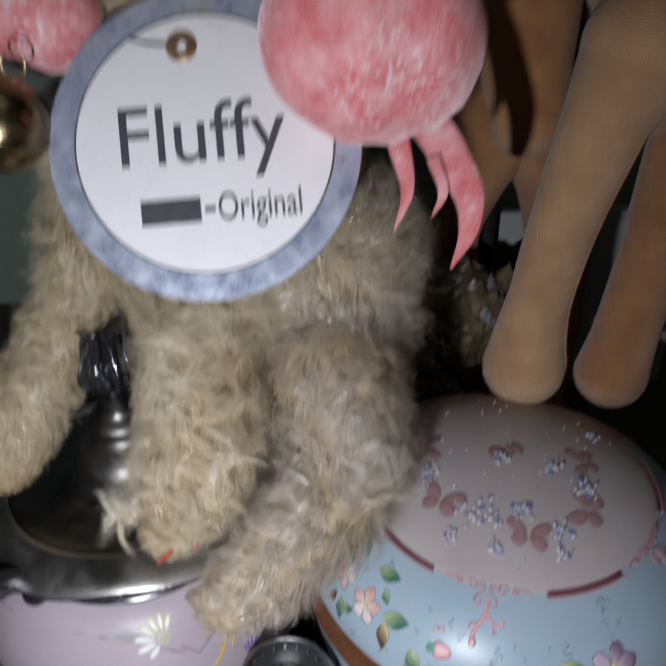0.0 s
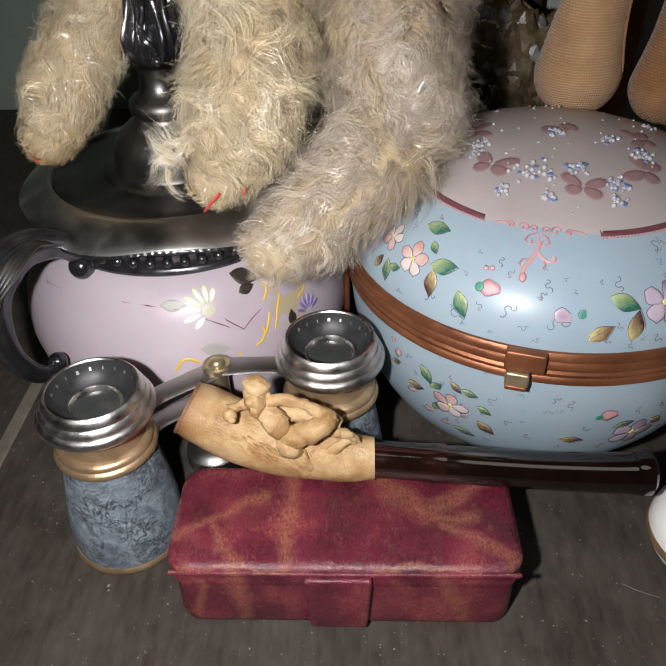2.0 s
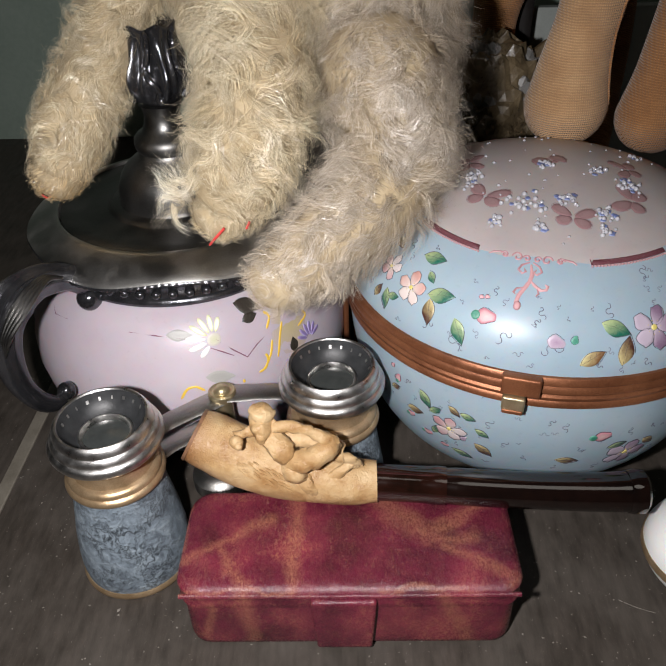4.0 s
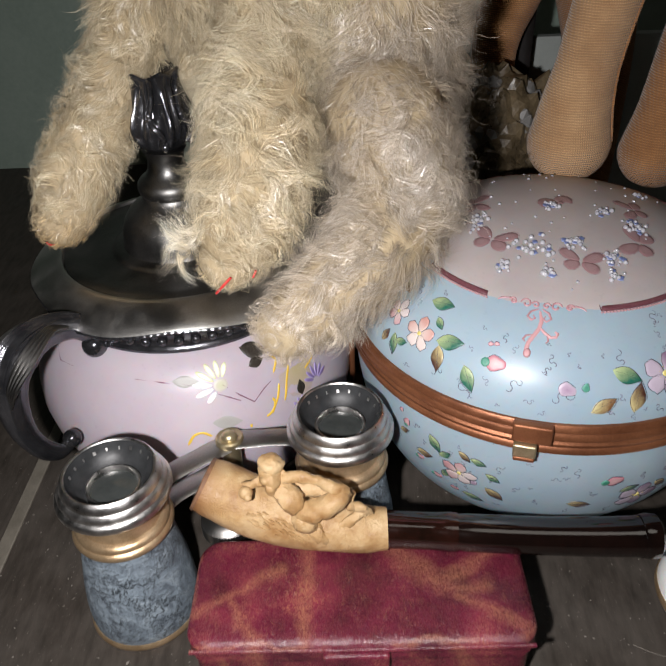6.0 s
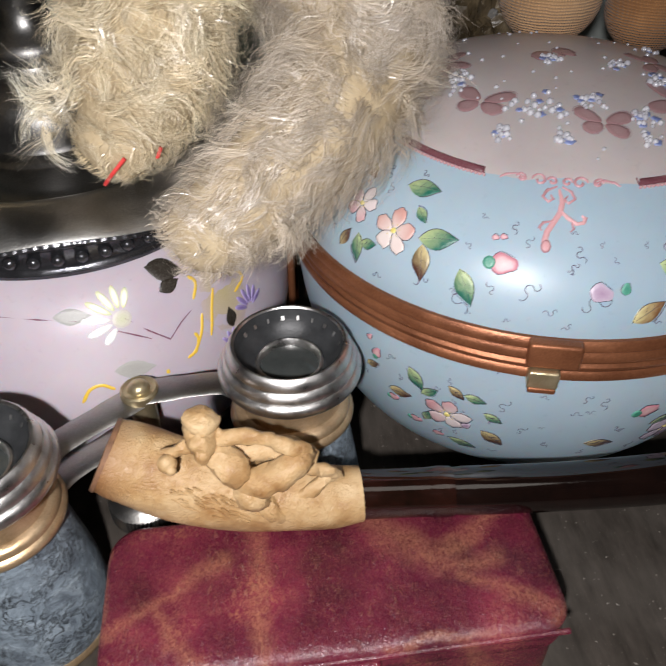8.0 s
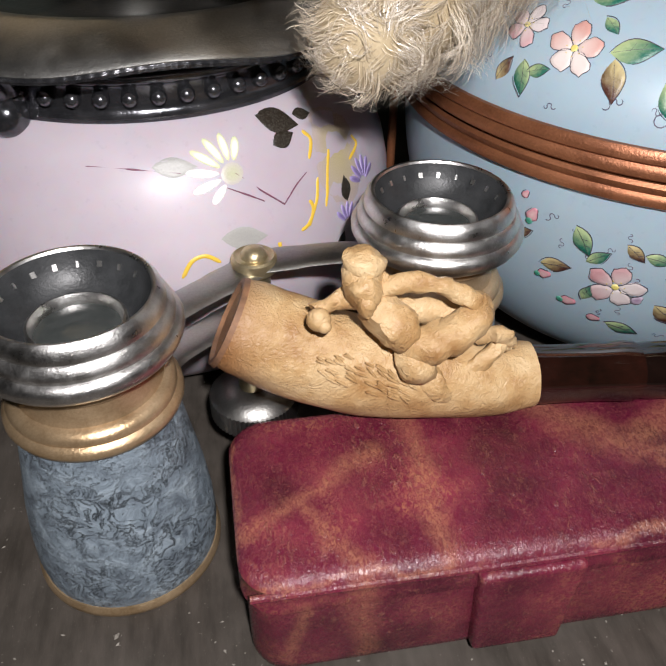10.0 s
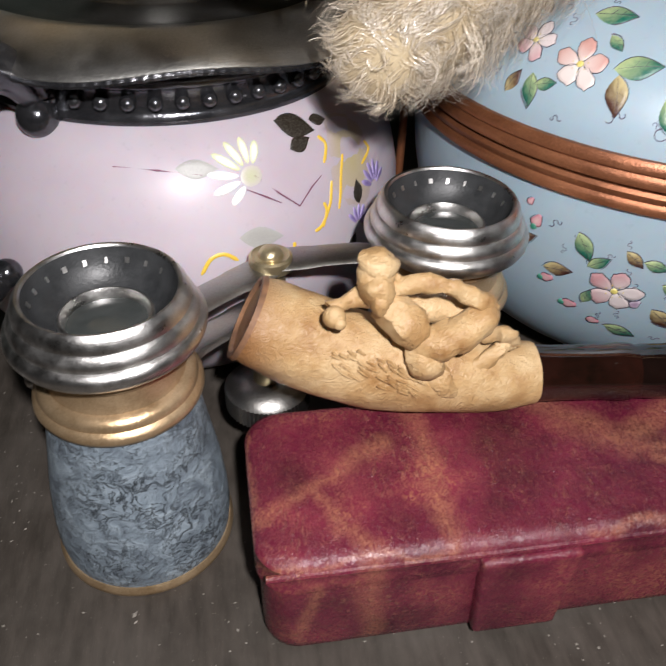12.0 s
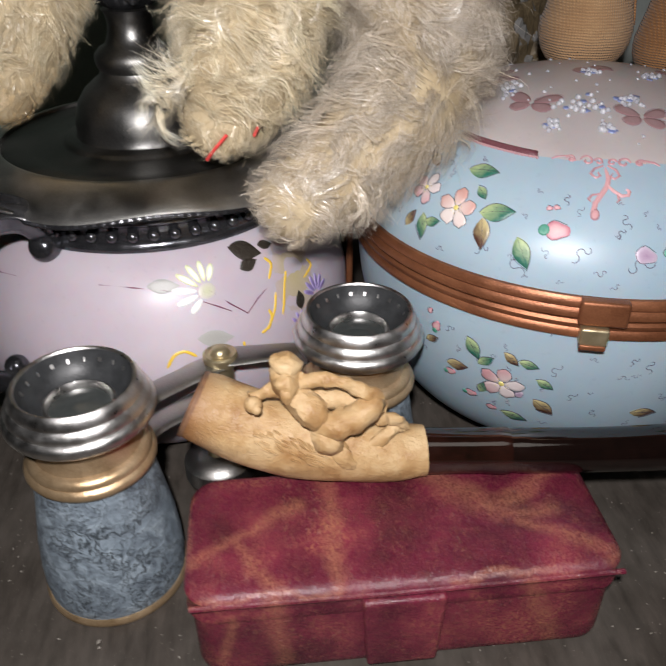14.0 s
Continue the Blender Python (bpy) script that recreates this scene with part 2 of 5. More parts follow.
M_FUR = hair_material("mohair", ((0.0, (0.40, 0.36, 0.29)), (0.25, (0.80, 0.77, 0.71)), (1.0, (1.0, 1.0, 0.98))), 0.27)
M_SKIN = worn("mohair_backing", (0.34, 0.26, 0.15), (0.50, 0.41, 0.27), (0.8, 0.9), 0.0, 120, 1500)
M_STITCH = worn("red_thread", (0.55, 0.03, 0.03), (0.70, 0.07, 0.06), (0.6, 0.8), 0.0, 300)
M_KNIT = knit_material("tan_stockinette", (0.47, 0.262, 0.120), (0.62, 0.385, 0.195))
M_KNIT_DARK = knit_material("brown_stockinette", (0.30, 0.13, 0.042), (0.45, 0.215, 0.078))
M_ORANGE = knit_material("orange_plush", (0.48, 0.21, 0.07), (0.70, 0.36, 0.14))
M_ROCK = worn("dark_rock", (0.022, 0.016, 0.010), (0.20, 0.15, 0.085), (0.22, 0.5), 0.0, 70, 500, 0.0004)
M_QUARTZ = glass_material("clear_quartz")
M_VELVET = velvet_material()
M_TAGBLUE = worn("silver_blue_foil", (0.30, 0.36, 0.52), (0.68, 0.73, 0.84), (0.25, 0.45), 0.45, 190, 1400)
M_CARD = worn("white_card", (0.82, 0.82, 0.84), (0.88, 0.88, 0.89), (0.25, 0.35), 0.0, 60, 700, 0.00003)
M_INK = worn("grey_ink", (0.055, 0.058, 0.065), (0.09, 0.092, 0.10), (0.4, 0.5), 0.0, 300)
M_BELL = worn("old_bronze", (0.16, 0.12, 0.065), (0.28, 0.22, 0.13), (0.2, 0.35), 1.0, 120)
M_CHINA = opal("white_china", (0.74, 0.74, 0.72), (0.82, 0.82, 0.80), 0.1)
M_PEARL = worn("grey_white_enamel", (0.26, 0.26, 0.30), (0.50, 0.50, 0.53), (0.12, 0.25), 0.0, 200)
M_DUST = worn("pale_dust", (0.16, 0.145, 0.12), (0.30, 0.275, 0.24), (0.8, 0.9), 0.0, 200)
M_DARK_STRIP = worn("plain_black", (0.008, 0.007, 0.007), (0.02, 0.017, 0.016), (0.5, 0.7), 0.0, 120)
M_PALE = worn("pale_board", (0.30, 0.33, 0.31), (0.38, 0.41, 0.39), (0.6, 0.8), 0.0, 60)


def shagreen_material():
    n = Nodes("blue_grey_leatherette")
    a, fine = n.noise(150, 7, 0.70, distort=0.8), n.noise(900, 4)
    vein = n.ramp(n.noise(210, 5, 0.65, distort=1.6), (0.455, (0, 0, 0)), (0.50, (1, 1, 1)), (0.53, (0, 0, 0)))
    vein = n.maths("MULTIPLY", vein, n.ramp(n.noise(55, 4), (0.42, (0.1,) * 3), (0.60, (1, 1, 1))))
    col = n.ramp(a, (0.34, (0.095, 0.117, 0.145)), (0.50, (0.19, 0.235, 0.275)), (0.66, (0.31, 0.37, 0.42)))
    col = n.mix(n.maths("MULTIPLY", vein, 0.85), col, (0.028, 0.034, 0.042))
    n.bump(n.maths("SUBTRACT", a, n.maths("MULTIPLY", vein, 0.35)), 0.0014, 1.0)
    n.bump(fine, 0.0002, 0.5)
    return n.put(Base_Color=col, Roughness=0.58)


M_BLUE = shagreen_material()


def meerschaum_material():
    """Honey-coloured, smoked brown towards the mouth of the bowl, with pores and scratches."""
    n = Nodes("meerschaum")
    raw = n.coords()
    patch, pore, scratch = n.noise(85, 5), n.noise(1500, 3), n.noise(420, 5, distort=2.0)
    col = n.ramp(patch, (0.32, (0.30, 0.155, 0.055)), (0.48, (0.45, 0.285, 0.130)), (0.66, (0.57, 0.41, 0.225)))
    sep = n.tree.nodes.new("ShaderNodeSeparateXYZ")
    n.link(raw, sep.inputs[0])
    along = n.maths("ADD", n.maths("MULTIPLY", sep.outputs[0], -60.0), n.maths("MULTIPLY", patch, 0.9))
    along = n.maths("ADD", along, n.maths("MULTIPLY", sep.outputs[2], 6.0))
    smoke = n.ramp(n.maths("SUBTRACT", along, 4.9), (0.35, (0, 0, 0)), (0.95, (0.85,) * 3))
    col = n.mix(smoke, col, (0.24, 0.105, 0.04))
    col = n.mix(n.ramp(pore, (0.66, (0, 0, 0)), (0.74, (0.5,) * 3)), col, (0.20, 0.11, 0.05))
    col = n.mix(n.ramp(scratch, (0.60, (0, 0, 0)), (0.72, (0.35,) * 3)), col, (0.33, 0.19, 0.085))
    n.bump(scratch, 0.0007, 0.7)
    n.bump(pore, 0.0003, 0.6)
    return n.put(Base_Color=col, Roughness=n.ramp(patch, (0.3, (0.34,) * 3), (0.7, (0.5,) * 3)))


M_MEER = meerschaum_material()


# ---- building helpers ----
def mesh_of(name, bm, materials, smooth=True):
    data = bpy.data.meshes.new(name)
    bm.to_mesh(data)
    bm.free()
    for m in materials if isinstance(materials, (list, tuple)) else [materials]:
        data.materials.append(m)
    if smooth:
        data.polygons.foreach_set("use_smooth", [True] * len(data.polygons))
        data.set_sharp_from_angle(angle=radians(42))
    return data


def part(name, bm, materials, parent, label="", smooth=True):
    ob = new(name, mesh_of(name, bm, materials, smooth))
    ob.parent = parent
    if label:
        tagged(ob, label)
    return ob


def thing(name, place, label, category, group="", kind=""):
    ob = new(name)
    ob.matrix_world = pose(*place)
    ob.empty_display_size = 0.02
    return tagged(ob, label, category, group, kind)


def solid(name, bm, materials, label, category, kind="", smooth=True):
    return tagged(new(name, mesh_of(name, bm, materials, smooth)), label, category, "", kind)


def lathe(profile, steps=64, wave=None, bm=None, at=(0, 0, 0)):
    """Turns (radius, height) points round z; wave(angle, radius, height) may change them."""
    bm = bm or bmesh.new()
    rows = []
    for r, z in profile:
        if r < 1e-6:
            rows.append([bm.verts.new((at[0], at[1], z + at[2]))])
            continue
        ring = []
        for k in range(steps):
            a = 2 * math.pi * k / steps
            rr, zz = wave(a, r, z) if wave else (r, z)
            ring.append(bm.verts.new((rr * math.cos(a) + at[0], rr * math.sin(a) + at[1], zz + at[2])))
        rows.append(ring)
    for a, b in zip(rows, rows[1:]):
        for k in range(steps):
            j = (k + 1) % steps
            if len(a) == 1 and len(b) == 1:
                break
            if len(a) == 1:
                bm.faces.new((a[0], b[j], b[k]))
            elif len(b) == 1:
                bm.faces.new((a[k], a[j], b[0]))
            else:
                bm.faces.new((a[k], a[j], b[j], b[k]))
    bmesh.ops.recalc_face_normals(bm, faces=bm.faces)
    return bm


def catmull(points, steps):
    """A smooth curve through the points, as vectors."""
    p = [Vector(q) for q in points]
    p = [2 * p[0] - p[1], *p, 2 * p[-1] - p[-2]]
    out = []
    for i in range(1, len(p) - 2):
        for k in range(steps):
            t = k / steps
            a, b, c, d = p[i - 1:i + 3]
            out.append(0.5 * (2 * b + (c - a) * t + (2 * a - 5 * b + 4 * c - d) * t * t + (3 * b - a - 3 * c + d) * t ** 3))
    out.append(p[-2])
    return out


def sweep(points, radii, sides=14, flat=(1.0, 1.0), bm=None, up=(0, 0, 1), bumps=None):
    """A tube along points with a radius at each, closed at both ends; flat: the two half axes."""
    bm = bm or bmesh.new()
    rings = []
    for i, p in enumerate(points):
        ahead = (points[min(i + 1, len(points) - 1)] - points[max(i - 1, 0)]).normalized()
        side = ahead.cross(Vector(up)).normalized()
        top = side.cross(ahead)
        ring = []
        for k in range(sides):
            a = 2 * math.pi * k / sides
            r = radii[i] * (bumps(i / (len(points) - 1), a) if bumps else 1.0)
            ring.append(bm.verts.new(p + side * (r * flat[0] * math.cos(a)) + top * (r * flat[1] * math.sin(a))))
        rings.append(ring)
    for a, b in zip(rings, rings[1:]):
        for k in range(sides):
            bm.faces.new((a[k], a[(k + 1) % sides], b[(k + 1) % sides], b[k]))
    bm.faces.new(rings[0])
    bm.faces.new(rings[-1])
    bmesh.ops.recalc_face_normals(bm, faces=bm.faces)
    return bm


def box(bm, lo, hi, bevel=0.0, segments=3):
    made = bmesh.ops.create_cube(bm, size=1.0, matrix=Matrix.Translation([(a + b) / 2 for a, b in zip(lo, hi)]) @ Matrix.Diagonal([b - a for a, b in zip(lo, hi)] + [1]))
    if bevel:
        edges = {e for v in made["verts"] for e in v.link_edges}
        bmesh.ops.bevel(bm, geom=list(edges), offset=bevel, segments=segments, affect="EDGES", profile=0.6)
    return bm


def loft(hx, hy, corner, rings, steps=7):
    """A rounded rectangle drawn up through rings of (inset, height), closed above and below."""
    bm, rows = bmesh.new(), []
    for inset, z in rings:
        ring = []
        c = max(corner - inset * 0.4, 0.001)
        ax, ay = hx - inset, hy - inset
        for sx, sy, a0 in ((1, 1, 0), (-1, 1, 90), (-1, -1, 180), (1, -1, 270)):
            for k in range(steps + 1):
                a = radians(a0 + 90 * k / steps)
                ring.append(bm.verts.new((sx * (ax - c) + c * math.cos(a), sy * (ay - c) + c * math.sin(a), z)))
        rows.append(ring)
    for a, b in zip(rows, rows[1:]):
        for k in range(len(a)):
            j = (k + 1) % len(a)
            bm.faces.new((a[k], a[j], b[j], b[k]))
    bm.faces.new(rows[0])
    bm.faces.new(rows[-1])
    bmesh.ops.recalc_face_normals(bm, faces=bm.faces)
    return bm


def ball(bm, place, radii, turn=(0, 0, 0), u=20, v=14):
    m = pose(*place, *turn) @ Matrix.Diagonal((*radii, 1))
    return bmesh.ops.create_uvsphere(bm, u_segments=u, v_segments=v, radius=1.0, matrix=m)["verts"]


# ---- setting ----
def plate(name, lo, hi, material, label, category):
    return solid(name, box(bmesh.new(), lo, hi), material, label, category, "structure", False)


plate("table", (-1.2, -0.5, -0.03), (1.2, 0.66, 0.0), M_TABLE, "dark brown dusty wooden tabletop", "table")
plate("wall_back", (-1.5, 0.66, -0.6), (1.5, 0.72, 1.6), M_WALL, "grey-green painted wall behind the table", "wall")
plate("wall_left", (-1.56, -1.5, -0.6), (-1.5, 0.72, 1.6), M_PLAIN, "plain dim plaster wall", "wall")
plate("wall_right", (1.5, -1.5, -0.6), (1.56, 0.72, 1.6), M_PLAIN, "plain dim plaster wall", "wall")
plate("wall_front", (-1.5, -1.56, -0.6), (1.5, -1.5, 1.6), M_PLAIN, "plain dim plaster wall", "wall")
plate("ceiling", (-1.56, -1.56, 1.6), (1.56, 0.72, 1.66), M_PLAIN, "plain dim plaster ceiling", "ceiling")
plate("floor", (-1.56, -1.56, -0.66), (1.56, 0.72, -0.6), M_PLAIN, "plain dim floor", "floor")
strip = bmesh.new()
box(strip, (-0.1955, 0.02, -0.001), (-0.1885, 0.62, 0.0012), 0.0004, 1)
solid("inlay_strip", strip, M_STRIP, "pale worn strip let into the dark tabletop", "trim", "structure")


# ---- leather case ----
def leather_case():
    case = thing("leather_case", (-0.020, 0.128, 0, 0, 0, 0.4), "oxblood red leather case, rubbed to tan along its creases", "case")
    body = [(0.0030, 0.0), (0.0012, 0.0004), (0.0004, 0.0016), (0.0, 0.004), (0.0, 0.0262), (0.004, 0.0266)]
    part("body", loft(0.0646, 0.0237, 0.0085, body), M_LEATHER, case)
    shell = [(0.0040, 0.0264), (0.0006, 0.0266), (0.0, 0.0276), (0.0004, 0.0300), (0.0006, 0.0338), (0.0, 0.0350), (0.0006, 0.0362), (0.0020, 0.0372), (0.0040, 0.0377), (0.0080, 0.0381), (0.0140, 0.0385), (0.0200, 0.0386)]
    bm = loft(0.0660, 0.0250, 0.0095, shell)
    for v in bm.verts:
        if v.co.z > 0.037:
            v.co.z += 0.0006 * noise.noise(v.co * 55)
    lid = part("lid", bm, M_LEATHER, case)
    bm = sweep(catmull([(-0.064, -0.0247, 0.0345), (0.0, -0.0250, 0.0343), (0.064, -0.0247, 0.0345)], 14), [0.0009] * 29, 8)
    part("piping", bm, M_LEATHER, lid)
    bm = bmesh.new()
    box(bm, (-0.0145, -0.0272, 0.003), (0.0105, -0.0224, 0.0330), 0.0016)
    for v in bm.verts:
        if v.co.z < 0.008:
            v.co.x = -0.002 + (v.co.x + 0.002) * 0.88
    part("flap", bm, M_LEATHER, case, "short leather closing flap")
    return case


leather_case()


# ---- opera glasses ----
def barrel(parent, place):
    holder = new("barrel")
    holder.parent = parent
    holder.matrix_basis = pose(*place)

    def ring(name, profile, material, label="", steps=72, wave=None):
        return part(name, lathe(profile, steps, wave), material, holder, label)

    ring("base_rim", [(0.0, 0.0), (0.0236, 0.0), (0.0243, 0.0008), (0.0243, 0.0022), (0.0236, 0.0032), (0.0, 0.0032)], M_GILT, "thin gilt rim")
    ring("covering", [(0.0, 0.003), (0.0232, 0.003), (0.0237, 0.008), (0.0234, 0.016), (0.0224, 0.026), (0.0208, 0.036), (0.0194, 0.045), (0.0184, 0.0535), (0.0, 0.0535)], M_BLUE, "mottled blue-grey leatherette covering")
    ring("collar", [(0.0, 0.0530), (0.0188, 0.0530), (0.0199, 0.0536), (0.0204, 0.0548), (0.0202, 0.0560), (0.0194, 0.0567), (0.0190, 0.0570), (0.0191, 0.0578), (0.0186, 0.0590), (0.0176, 0.0598), (0.0164, 0.0602), (0.0160, 0.0612), (0.0160, 0.0660), (0.0172, 0.0668), (0.0172, 0.0690), (0.0, 0.0690)], M_GILT, "rubbed gilt collar")
    ring("eyecup", [(0.0, 0.0684), (0.0172, 0.0684), (0.0180, 0.0688), (0.0182, 0.0694), (0.0178, 0.0699), (0.0186, 0.0701), (0.0206, 0.0708), (0.0219, 0.0719), (0.0226, 0.0733), (0.0227, 0.0746), (0.0222, 0.0757), (0.0215, 0.0763), (0.0211, 0.0765), (0.0211, 0.0770), (0.0212, 0.0775), (0.0208, 0.0786), (0.0202, 0.0796), (0.0198, 0.0800), (0.0196, 0.0801), (0.0196, 0.0806), (0.0194, 0.0815), (0.0190, 0.0826), (0.0184, 0.0835), (0.0178, 0.0840), (0.0172, 0.0839), (0.0168, 0.0833)], M_SILVER, "bright scratched silver eyecup", 96)
    ring("cup_lining", [(0.0168, 0.0834), (0.0160, 0.0800), (0.0138, 0.0764), (0.0112, 0.0748), (0.0104, 0.0750)], M_BLACKIN, "black inner ring with worn markings")
    ring("lens_ring", [(0.0108, 0.0749), (0.0106, 0.0762), (0.0100, 0.0764), (0.0094, 0.0752), (0.0092, 0.0735)], M_SILVER)
    ring("lens", [(0.0094, 0.0738), (0.0060, 0.0744), (0.0, 0.0747)], M_LENS, "dark smoky glass lens", 40)
    for k in range(9):
        a = radians(18 + k * 18)
        bm = bmesh.new()
        bmesh.ops.create_cube(bm, size=1.0, matrix=pose(0.0158 * math.cos(a), 0.0158 * math.sin(a), 0.0803, 0, 0, math.degrees(a)) @ pose(0, 0, 0, 0, -62, 0) @ Matrix.Diagonal((0.0014, 0.0005 + 0.0003 * (k % 3), 0.0003, 1)))
        part("marking", bm, M_SILVER, holder, "small worn silver bar", False)
    return holder


def opera_glasses():
    near, far, hinge = (-0.1150, 0.1485), (-0.0265, 0.1805), (-0.0750, 0.1838)
    g = thing("opera_glasses", (0, 0, 0), "folding opera glasses with silver eyecups and blue-grey covering", "opera glasses")
    barrel(g, (*near, 0, 0, 0, 20))
    barrel(g, (*far, 0, 0, 0, -15))

    def arm(a, b, z, sag, label):
        a, b = Vector((*a, z)), Vector((*b, z))
        way = (b - a).normalized()
        side = Vector((-way.y, way.x, 0))
        pts = catmull([a + way * 0.016, a.lerp(b, 0.5) + side * sag, b], 10)
        part("arm", sweep(pts, [0.0054] * 16 + [0.0058] * 5, 14, (1.0, 0.20)), M_PEWTER, g, label)

    arm(near, hinge, 0.0632, 0.002, "flat steel hinge arm")
    arm(far, hinge, 0.0645, -0.003, "flat steel hinge arm")
    arm(near, hinge, 0.0505, 0.002, "flat steel hinge arm")
    at = (*hinge, 0)
    part("screw", lathe([(0, 0.0692), (0.0016, 0.0690), (0.0028, 0.0683), (0.0034, 0.0672), (0.0036, 0.0664), (0.0044, 0.0662), (0.0054, 0.0667), (0.0061, 0.0662), (0.0063, 0.0650), (0.0060, 0.0625), (0, 0.0625)], 40, at=at), M_SCREW, g, "domed brass hinge screw")
    part("column", lathe([(0, 0.012), (0.0042, 0.012), (0.0042, 0.063), (0, 0.063)], 24, at=at), M_SCREW, g)

    def knurl(a, r, z):
        return (r * (1 + 0.02 * (1 if int(a / (2 * math.pi) * 120 + 0.5) % 2 else -1)), z) if r > 0.0115 else (r, z)

    at = (-0.078, 0.171, 0)
    part("focus_wheel", lathe([(0, 0.0225), (0.0110, 0.0225), (0.0124, 0.0232), (0.0124, 0.0295), (0.0110, 0.0302), (0.0105, 0.031), (0.006, 0.0325), (0, 0.0325)], 120, knurl, at=at), M_PEWTER, g, "knurled steel focus wheel")
    part("spindle", lathe([(0, 0.0), (0.004, 0.0), (0.004, 0.05), (0, 0.05)], 20, at=at), M_SCREW, g)
    for z in (0.0545, 0.0700):
        bm = bmesh.new()
        ball(bm, (near[0] - (0.0208 if z < 0.06 else 0.0218), near[1] + 0.004, z), (0.0022,) * 3, u=14, v=8)
        part("stud", bm, M_SILVER, g)
    return g


opera_glasses()


# ---- carved pipe ----
def carved_pipe():
    p = thing("carved_pipe", (0, 0, 0), "carved meerschaum cheroot pipe with a black stem, lying on the case", "pipe")
    axis = catmull([(-0.0828, 0.1590, 0.0640), (-0.0715, 0.1568, 0.0585), (-0.0560, 0.1535, 0.0530), (-0.0360, 0.1505, 0.0490), (-0.0190, 0.1490, 0.0465), (-0.0082, 0.1490, 0.0464)], 8)
    n = len(axis) - 1
    radii = [np.interp(i / n, (0, 0.06, 0.2, 0.45, 0.7, 0.9, 1.0), (0.0112, 0.0120, 0.0126, 0.0126, 0.0108, 0.0092, 0.0087)) for i in range(n + 1)]

    def lumpy(t, a):
        return 1 + 0.018 * math.sin(3 * a + 9 * t) + 0.012 * math.sin(7 * a - 23 * t)

    bowl = part("bowl", sweep(axis, radii, 36, (0.98, 1.0), bumps=lumpy), M_MEER, p, "honey-coloured carved meerschaum bowl")
    away = (axis[0] - axis[1]).normalized()
    bm = bmesh.new()
    q = away.to_track_quat("Z", "Y").to_matrix().to_4x4()
    lathe([(0.0117, -0.0004), (0.0112, 0.0009), (0.0100, 0.0010), (0.0092, -0.0002), (0.0080, -0.0006), (0.0, -0.0004)], 40, bm=bm)
    bmesh.ops.transform(bm, matrix=Matrix.Translation(axis[0]) @ q, verts=bm.verts)
    part("mouth", bm, M_CHAR, bowl, "charred hollow mouth")
    # the worn relief on the bowl, as plain rounded forms
    bm = bmesh.new()
    y = 0.1425

    def limb(points, radii, sides=12):
        c = catmull(points, 6)
        k = len(c) - 1
        sweep(c, [0.97 * np.interp(i / k, np.linspace(0, 1, len(radii)), radii) for i in range(k + 1)], sides, bm=bm, up=(0, 1, 0.2))

    ball(bm, (-0.0532, y + 0.0050, 0.0816), (0.0046, 0.0044, 0.0050), (14, 10, 0))
    ball(bm, (-0.0526, y + 0.0054, 0.0848), (0.0050, 0.0047, 0.0028), (14, 10, 0))
    ball(bm, (-0.0530, y + 0.0022, 0.0790), (0.0040, 0.0038, 0.0050), (10, -6, 0))
    ball(bm, (-0.0530, y - 0.0002, 0.0772), (0.0022, 0.0024, 0.0030))
    ball(bm, (-0.0484, y + 0.0040, 0.0800), (0.0015, 0.0018, 0.0024))
    limb([(-0.0525, y + 0.004, 0.0745), (-0.0485, y + 0.002, 0.0728), (-0.0450, y + 0.000, 0.0692), (-0.0425, y + 0.001, 0.0655)], (0.0037, 0.0050, 0.0052, 0.0029), 18)
    limb([(-0.0445, y + 0.002, 0.0640), (-0.0405, y - 0.001, 0.0645), (-0.0340, y - 0.002, 0.0672), (-0.0275, y + 0.000, 0.0705), (-0.0240, y + 0.003, 0.0700)], (0.0031, 0.0046, 0.0046, 0.0044, 0.0025), 18)
    limb([(-0.0440, y + 0.002, 0.0655), (-0.0415, y - 0.002, 0.0612), (-0.0392, y - 0.001, 0.0580), (-0.0385, y + 0.003, 0.0565)], (0.0029, 0.0045, 0.0042, 0.0025), 18)
    limb([(-0.0405, y + 0.002, 0.0585), (-0.0370, y - 0.001, 0.0540), (-0.0335, y - 0.002, 0.0502), (-0.0290, y + 0.000, 0.0505)], (0.0038, 0.0038, 0.0033, 0.0023), 16)
    limb([(-0.0330, y - 0.001, 0.0500), (-0.0270, y + 0.000, 0.0540), (-0.0210, y + 0.001, 0.0588), (-0.0185, y + 0.002, 0.0600), (-0.0158, y + 0.003, 0.0580)], (0.0027, 0.0025, 0.0020, 0.0017, 0.0010), 14)
    limb([(-0.0510, y + 0.005, 0.0765), (-0.0450, y + 0.003, 0.0800), (-0.0370, y + 0.002, 0.0795), (-0.0300, y + 0.001, 0.0765), (-0.0242, y + 0.002, 0.0718)], (0.0025, 0.0024, 0.0022, 0.0024, 0.0024), 14)
    limb([(-0.0545, y + 0.005, 0.0755), (-0.0590, y + 0.005, 0.0752), (-0.0640, y + 0.0040, 0.0738)], (0.0027, 0.0021, 0.0017), 14)
    limb([(-0.0240, y + 0.005, 0.0605), (-0.0200, y + 0.002, 0.0638), (-0.0172, y + 0.002, 0.0618), (-0.0145, y + 0.003, 0.0585)], (0.0018, 0.0024, 0.0018, 0.0008), 14)
    limb([(-0.0470, y + 0.0075, 0.0690), (-0.0380, y + 0.0075, 0.0690), (-0.0290, y + 0.0070, 0.0680), (-0.0220, y + 0.0065, 0.0640)], (0.0035, 0.0042, 0.0039, 0.0029), 14)
